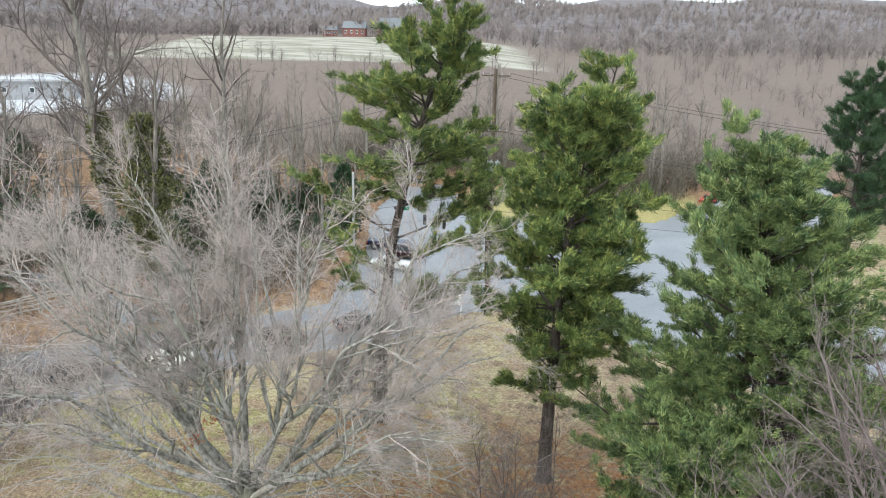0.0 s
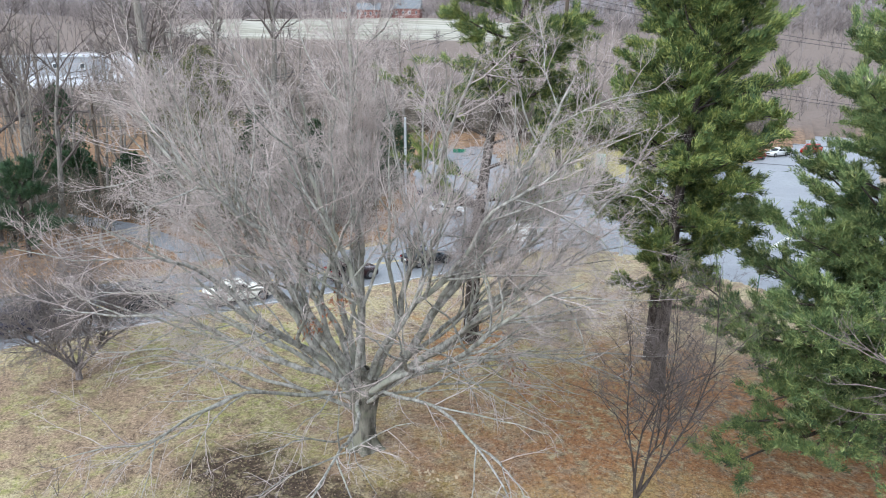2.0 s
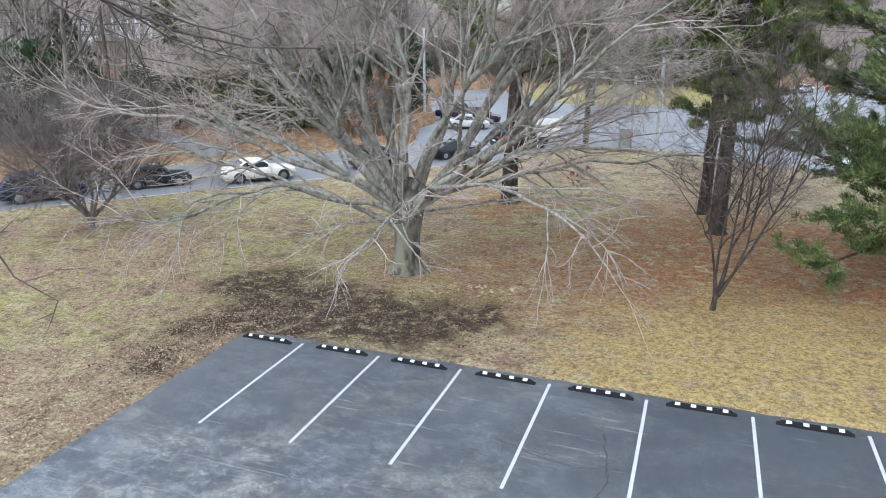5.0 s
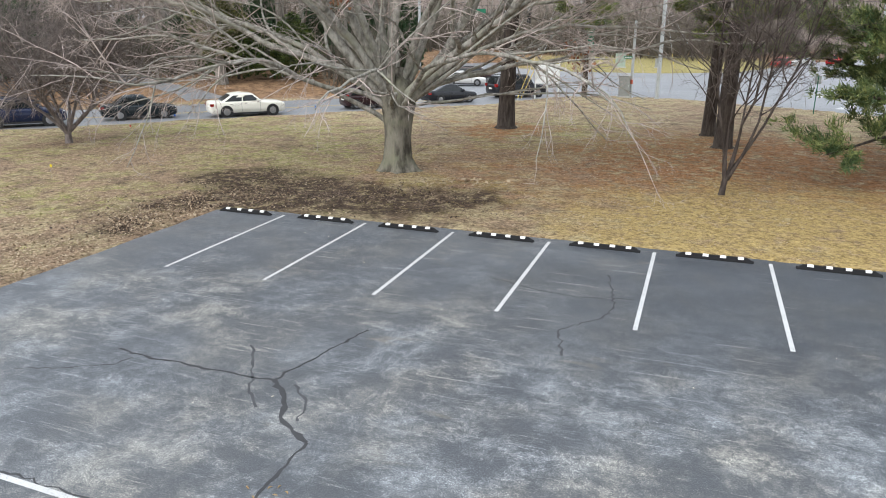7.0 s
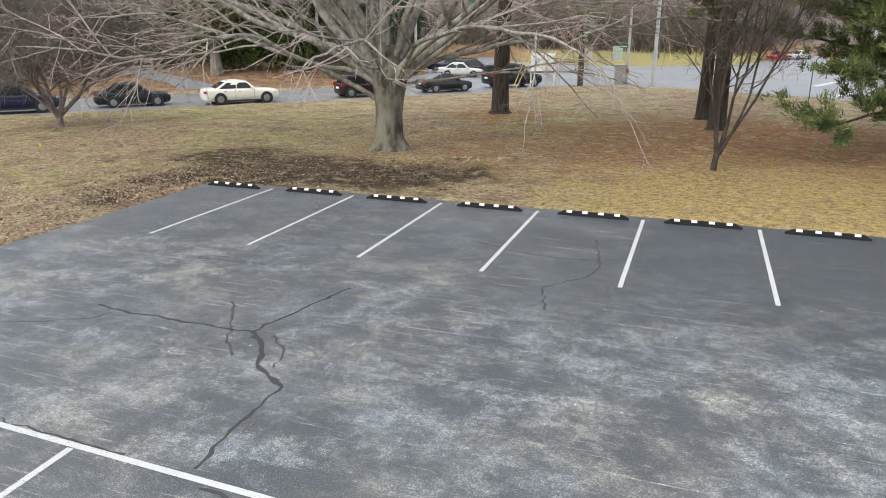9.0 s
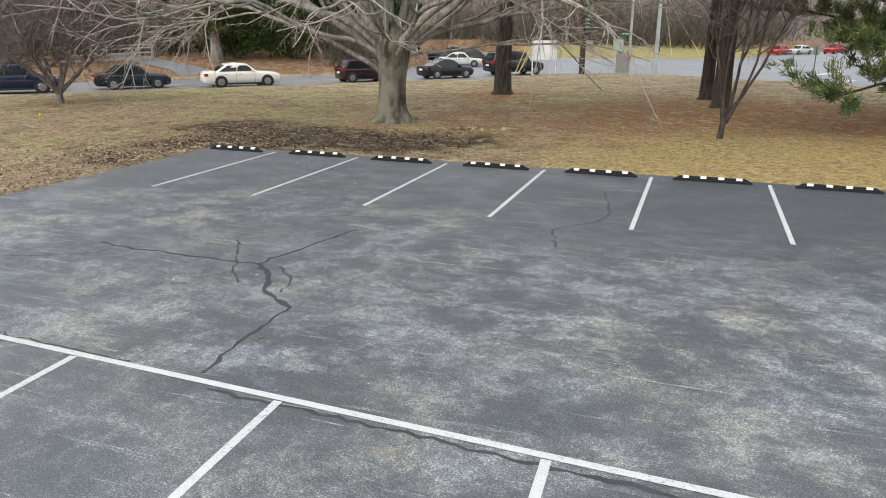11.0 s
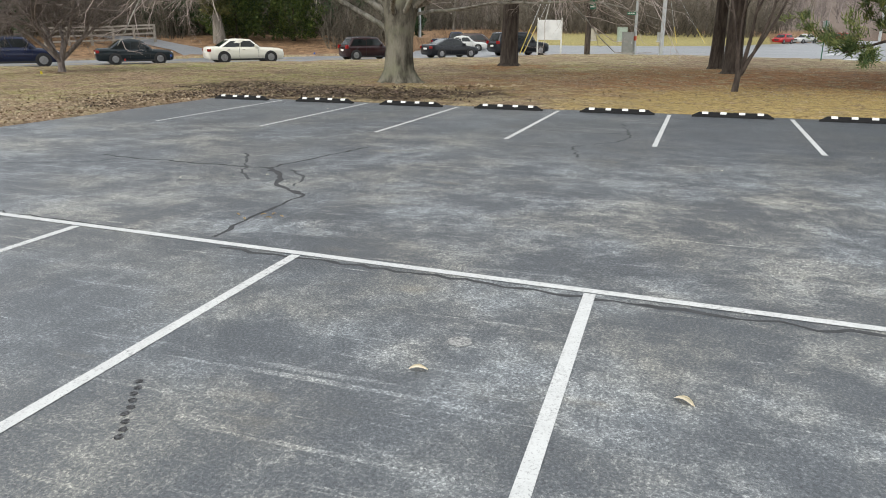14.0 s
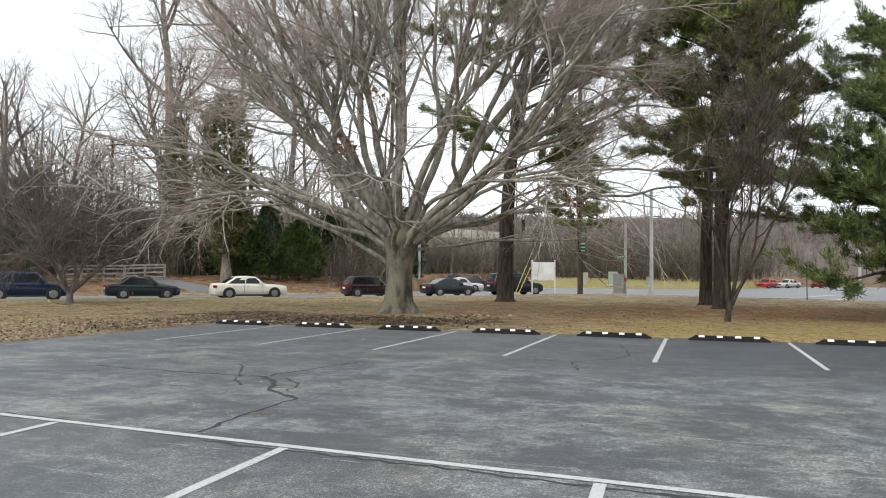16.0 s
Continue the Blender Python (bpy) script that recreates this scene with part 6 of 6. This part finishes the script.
def build_house(name, label, x, y, turn, w, d, h, wall, roof_h, roof_mat, windows):
    thing = new(name)
    thing.matrix_basis = pose(x, y, ground_z(x, y) - 0.3, 0, 0, turn)
    tagged(thing, label, "building")
    part("wall", block(bmesh.new(), -w / 2, w / 2, -d / 2, d / 2, -1.0, h), wall, thing)
    bm = bmesh.new()
    o = 0.5
    if roof_h > 0.5:
        pts = [(-w / 2 - o, -d / 2 - o, h), (w / 2 + o, -d / 2 - o, h), (w / 2 + o, d / 2 + o, h), (-w / 2 - o, d / 2 + o, h), (-w / 2 - o, 0, h + roof_h), (w / 2 + o, 0, h + roof_h)]
        v = [bm.verts.new(p) for p in pts]
        for f in ((0, 1, 5, 4), (2, 3, 4, 5), (1, 2, 5), (3, 0, 4), (3, 2, 1, 0)):
            bm.faces.new([v[i] for i in f])
        bmesh.ops.recalc_face_normals(bm, faces=bm.faces)
    else:
        block(bm, -w / 2 - 0.3, w / 2 + 0.3, -d / 2 - 0.3, d / 2 + 0.3, h, h + 0.6)
    part("roof", bm, roof_mat, thing)
    for k in range(windows):
        cx = -w / 2 + w * (k + 0.5) / windows
        win = part("window", block(bmesh.new(), cx - 0.65, cx + 0.65, -d / 2 - 0.05, -d / 2 + 0.05, h * 0.38, h * 0.74), WHITE, thing, "white framed window")
        part("pane", block(bmesh.new(), cx - 0.55, cx + 0.55, -d / 2 - 0.07, -d / 2 - 0.052, h * 0.41, h * 0.71), PANE, win)
    return thing


def spot(away, across):
    return -0.325 * away + 0.946 * across, 0.946 * away + 0.325 * across


for away, across, tn, w, h, rh in ((482, -48, 15, 15, 5.5, 4.5), (486, -66, 30, 9, 4, 3), (484, -22, 10, 18, 6, 6.5), (500, -30, 12, 9, 5, 3.5)):
    x, y = spot(away, across)
    build_house("house", "brick house with grey roof on the far hill", x, y, tn, w, 9, h, BRICK, rh, ROOF, 4)
x, y = spot(178, -158)
build_house("warehouse", "low red brick building with a white flat roof", x, y, 40, 42, 22, 5.0, BRICK, 0.3, plain("white_roof_membrane", (0.27, 0.275, 0.28), 0.7), 6)
x, y = spot(196, -112)
build_house("warehouse", "long pale shed with a white roof", x, y, 30, 30, 14, 4.5, plain("grey_shed_cladding", (0.30, 0.30, 0.31), 0.7, grime=0.3), 0.3, plain("pale_roof_membrane", (0.23, 0.23, 0.23), 0.7), 4)


# ---- small marker flags on the lawn ----
def build_flag(x, y, colour, label):
    z = ground_z(x, y)
    flag = new("marker_flag")
    flag.location = (x, y, z)
    tagged(flag, label, "marker flag", "utility marker flags")
    wire, cloth = Wood(), bmesh.new()
    wire.tube([(0, 0, -0.05), (0.004, 0, 0.25), (0, 0, 0.52)], [0.003, 0.003, 0.003], 5)
    wire.object("wire", M["steel_wire"], flag)
    rows = [[cloth.verts.new((0.004 + 0.12 * i / 4, 0.012 * math.sin(i * 1.3), 0.52 - 0.10 * j + 0.01 * math.sin(i))) for j in range(2)] for i in range(5)]
    for r0, r1 in zip(rows[:-1], rows[1:]):
        cloth.faces.new((r0[0], r1[0], r1[1], r0[1]))
    bmesh.ops.solidify(cloth, geom=cloth.faces[:], thickness=0.001)
    part("pennant", cloth, plain("flag_plastic", colour, 0.5), flag)
    return flag


M["steel_wire"] = plain("thin_steel_wire", (0.3, 0.3, 0.3), 0.4, 0.8)
build_flag(-8.7, 1.86, (0.75, 0.62, 0.03), "small yellow marker flag stuck in the lawn")
build_flag(-14.4, 12.2, (0.62, 0.05, 0.03), "small red marker flag stuck in the lawn")
build_flag(-15.2, 16.7, (0.05, 0.16, 0.55), "small blue marker flag stuck in the lawn")
build_flag(-10.1, 24.5, (0.05, 0.16, 0.55), "small blue marker flag near the kerb")


# ---- litter on the ground ----
def build_litter(name, label, count, spots, size, material, seed, keep=None, flat=0.35, kind="stuff", z0=0.02, slim=0.6):
    rng = np.random.default_rng(seed)
    xs, ys = [], []
    for x, y, r, share in spots:
        n = int(count * share)
        m = max(1, n // 45)
        cx, cy = rng.normal(x, r * 0.55, m), rng.normal(y, r * 0.5, m)
        k, wide = rng.integers(0, m, n), rng.uniform(0.12, 0.75, m)
        loose = rng.random(n) < 0.3
        xs.append(np.where(loose, rng.normal(x, r * 0.6, n), cx[k] + rng.normal(0, 1, n) * wide[k] * 1.5))
        ys.append(np.where(loose, rng.normal(y, r * 0.55, n), cy[k] + rng.normal(0, 1, n) * wide[k] * 0.8))
    x, y = np.concatenate(xs), np.concatenate(ys)
    if keep is None:
        ok = ~((x > LOT_X) & (y < LOT_Y)) & ~inside(x, y, ROAD_OUTLINE)
        x, y = x[ok], y[ok]
        z = land(x, y) + z0
    else:
        z = np.full(len(x), 0.012)
    n = len(x)
    a = rng.uniform(0, 6.28, n)
    s = size * rng.uniform(0.5, 1.4, n)
    d = np.stack([np.cos(a), np.sin(a), rng.normal(0, flat, n)], 1) * s[:, None]
    e = np.stack([-np.sin(a), np.cos(a), rng.normal(0, flat, n)], 1) * s[:, None] * slim
    c = np.stack([x, y, z + s * flat * 0.4], 1)
    v = np.stack([c - d, c + e, c + d, c - e], 1).reshape(-1, 3)
    i = np.arange(n) * 4
    f = np.stack([i, i + 1, i + 2, i + 3], 1)
    me = bpy.data.meshes.new(name)
    me.from_pydata(v.tolist(), [], f.tolist())
    ob = attach(new(name, me), material)
    return tagged(ob, label, "leaves", kind=kind)


build_litter("leaf_litter", "scattered brown fallen leaves on the lawn", 34000, ((-7, 8, 14, 0.36), (2, 12, 13, 0.26), (12, 14, 14, 0.24), (-3, -1, 6, 0.14)), 0.036, M["dead_leaf"], 1, flat=0.22)
build_litter("edge_leaves", "drift of leaves along the tarmac edge", 9000, ((-0.6, -2, 1.6, 0.3), (-0.8, -6, 2, 0.3), (-0.3, 0.8, 1.8, 0.2), (-1, -10, 2, 0.2)), 0.034, M["dead_leaf"], 2)
build_litter("bark_debris", "dark bark and root debris on bare soil", 4500, ((3.4, 2.2, 2.3, 0.3), (5.8, 3.2, 2.3, 0.2), (0.4, 2.6, 2.6, 0.30), (-1.2, 0.6, 2.0, 0.12), (-1.0, -2.4, 1.6, 0.08)), 0.042, M["debris"], 3)
build_litter("dry_grass", "dry winter grass tufts", 30000, ((18, 3, 9, 0.3), (-8, 6, 12, 0.3), (6, 24, 16, 0.4)), 0.026, M["straw"], 4, flat=0.8, slim=0.12)
build_litter("wood_chips", "pale wood chips beside the tree", 60, ((6.2, 6.0, 0.9, 1.0),), 0.09, plain("pale_wood_chip", (0.40, 0.31, 0.20), 0.9), 6)


def build_leaf(x, y, turn, size, material, label):
    """A dry leaf, slender and rolled in at its rims, with a short stalk."""
    bm = bmesh.new()
    rows = []
    for k in range(9):
        v = k / 8
        w = size * 0.20 * math.sin(math.pi * min(1, v * 0.9 + 0.06)) ** 0.7 if k else 0.004
        arch = 0.006 + size * 0.10 * math.sin(v * 3.0)
        side = size * 0.06 * math.sin(v * 4)
        rows.append([bm.verts.new((size * (v - 0.5), side + w * c, arch + w * r)) for c, r in ((-0.55, 0.75), (-0.8, 0.3), (0, 0), (0.8, 0.25), (0.6, 0.6))])
    for r0, r1 in zip(rows[:-1], rows[1:]):
        for i in range(4):
            bm.faces.new((r0[i], r1[i], r1[i + 1], r0[i + 1]))
    bmesh.ops.solidify(bm, geom=bm.faces[:], thickness=0.002)
    ob = part("fallen_leaf", bm, material, at=pose(x, y, 0.0, 0, 0, turn))
    return tagged(ob, label, "leaf", "loose leaves on the tarmac")


TAN = plain("tan_leaf", (0.84, 0.77, 0.62), 0.85)
ORANGE = plain("orange_leaf", (0.50, 0.35, 0.16), 0.8)
build_leaf(12.95, -14.9, 15, 0.12, TAN, "curled tan leaf on the tarmac")
build_leaf(14.5, -14.77, -30, 0.13, TAN, "curled tan leaf on the tarmac")
rng = np.random.default_rng(12)
for k in range(6):
    build_leaf(9.9 + rng.normal(0, 0.14), -12.04 + rng.normal(0, 0.1), rng.uniform(0, 360), 0.07, ORANGE, "dry yellow-brown leaf in a small cluster on the tarmac")
for k in range(10):
    build_leaf(rng.uniform(4, 22), rng.uniform(-12, -1), rng.uniform(0, 360), 0.05, TAN, "small dry leaf on the tarmac")


def build_spot(x, y, r, colour, label, seed):
    rng = np.random.default_rng(seed)
    bm = bmesh.new()
    ring = [bm.verts.new((x + r * math.cos(a) * rng.uniform(0.85, 1.1), y + r * math.sin(a) * rng.uniform(0.85, 1.1), 0.004)) for a in np.linspace(0, 2 * math.pi, 22)[:-1]]
    bm.faces.new(ring)
    n = Nodes("stain", 0.9)
    col = n.mix(n.ramp(n.noise(45, 3, 0.7), 0.35, 0.7), colour, (0.10, 0.10, 0.105))
    n.done(col)
    return tagged(part("stain", bm, n.mat), label, "stain", kind="structure")


build_spot(13.06, -14.42, 0.085, (0.34, 0.34, 0.33), "pale round stain on the tarmac", 1)
for k in range(9):
    build_spot(11.45 + 0.04 * k + rng.normal(0, 0.012), -15.6 - 0.065 * k, 0.024, (0.02, 0.02, 0.022), "black oil drip on the tarmac", 10 + k)
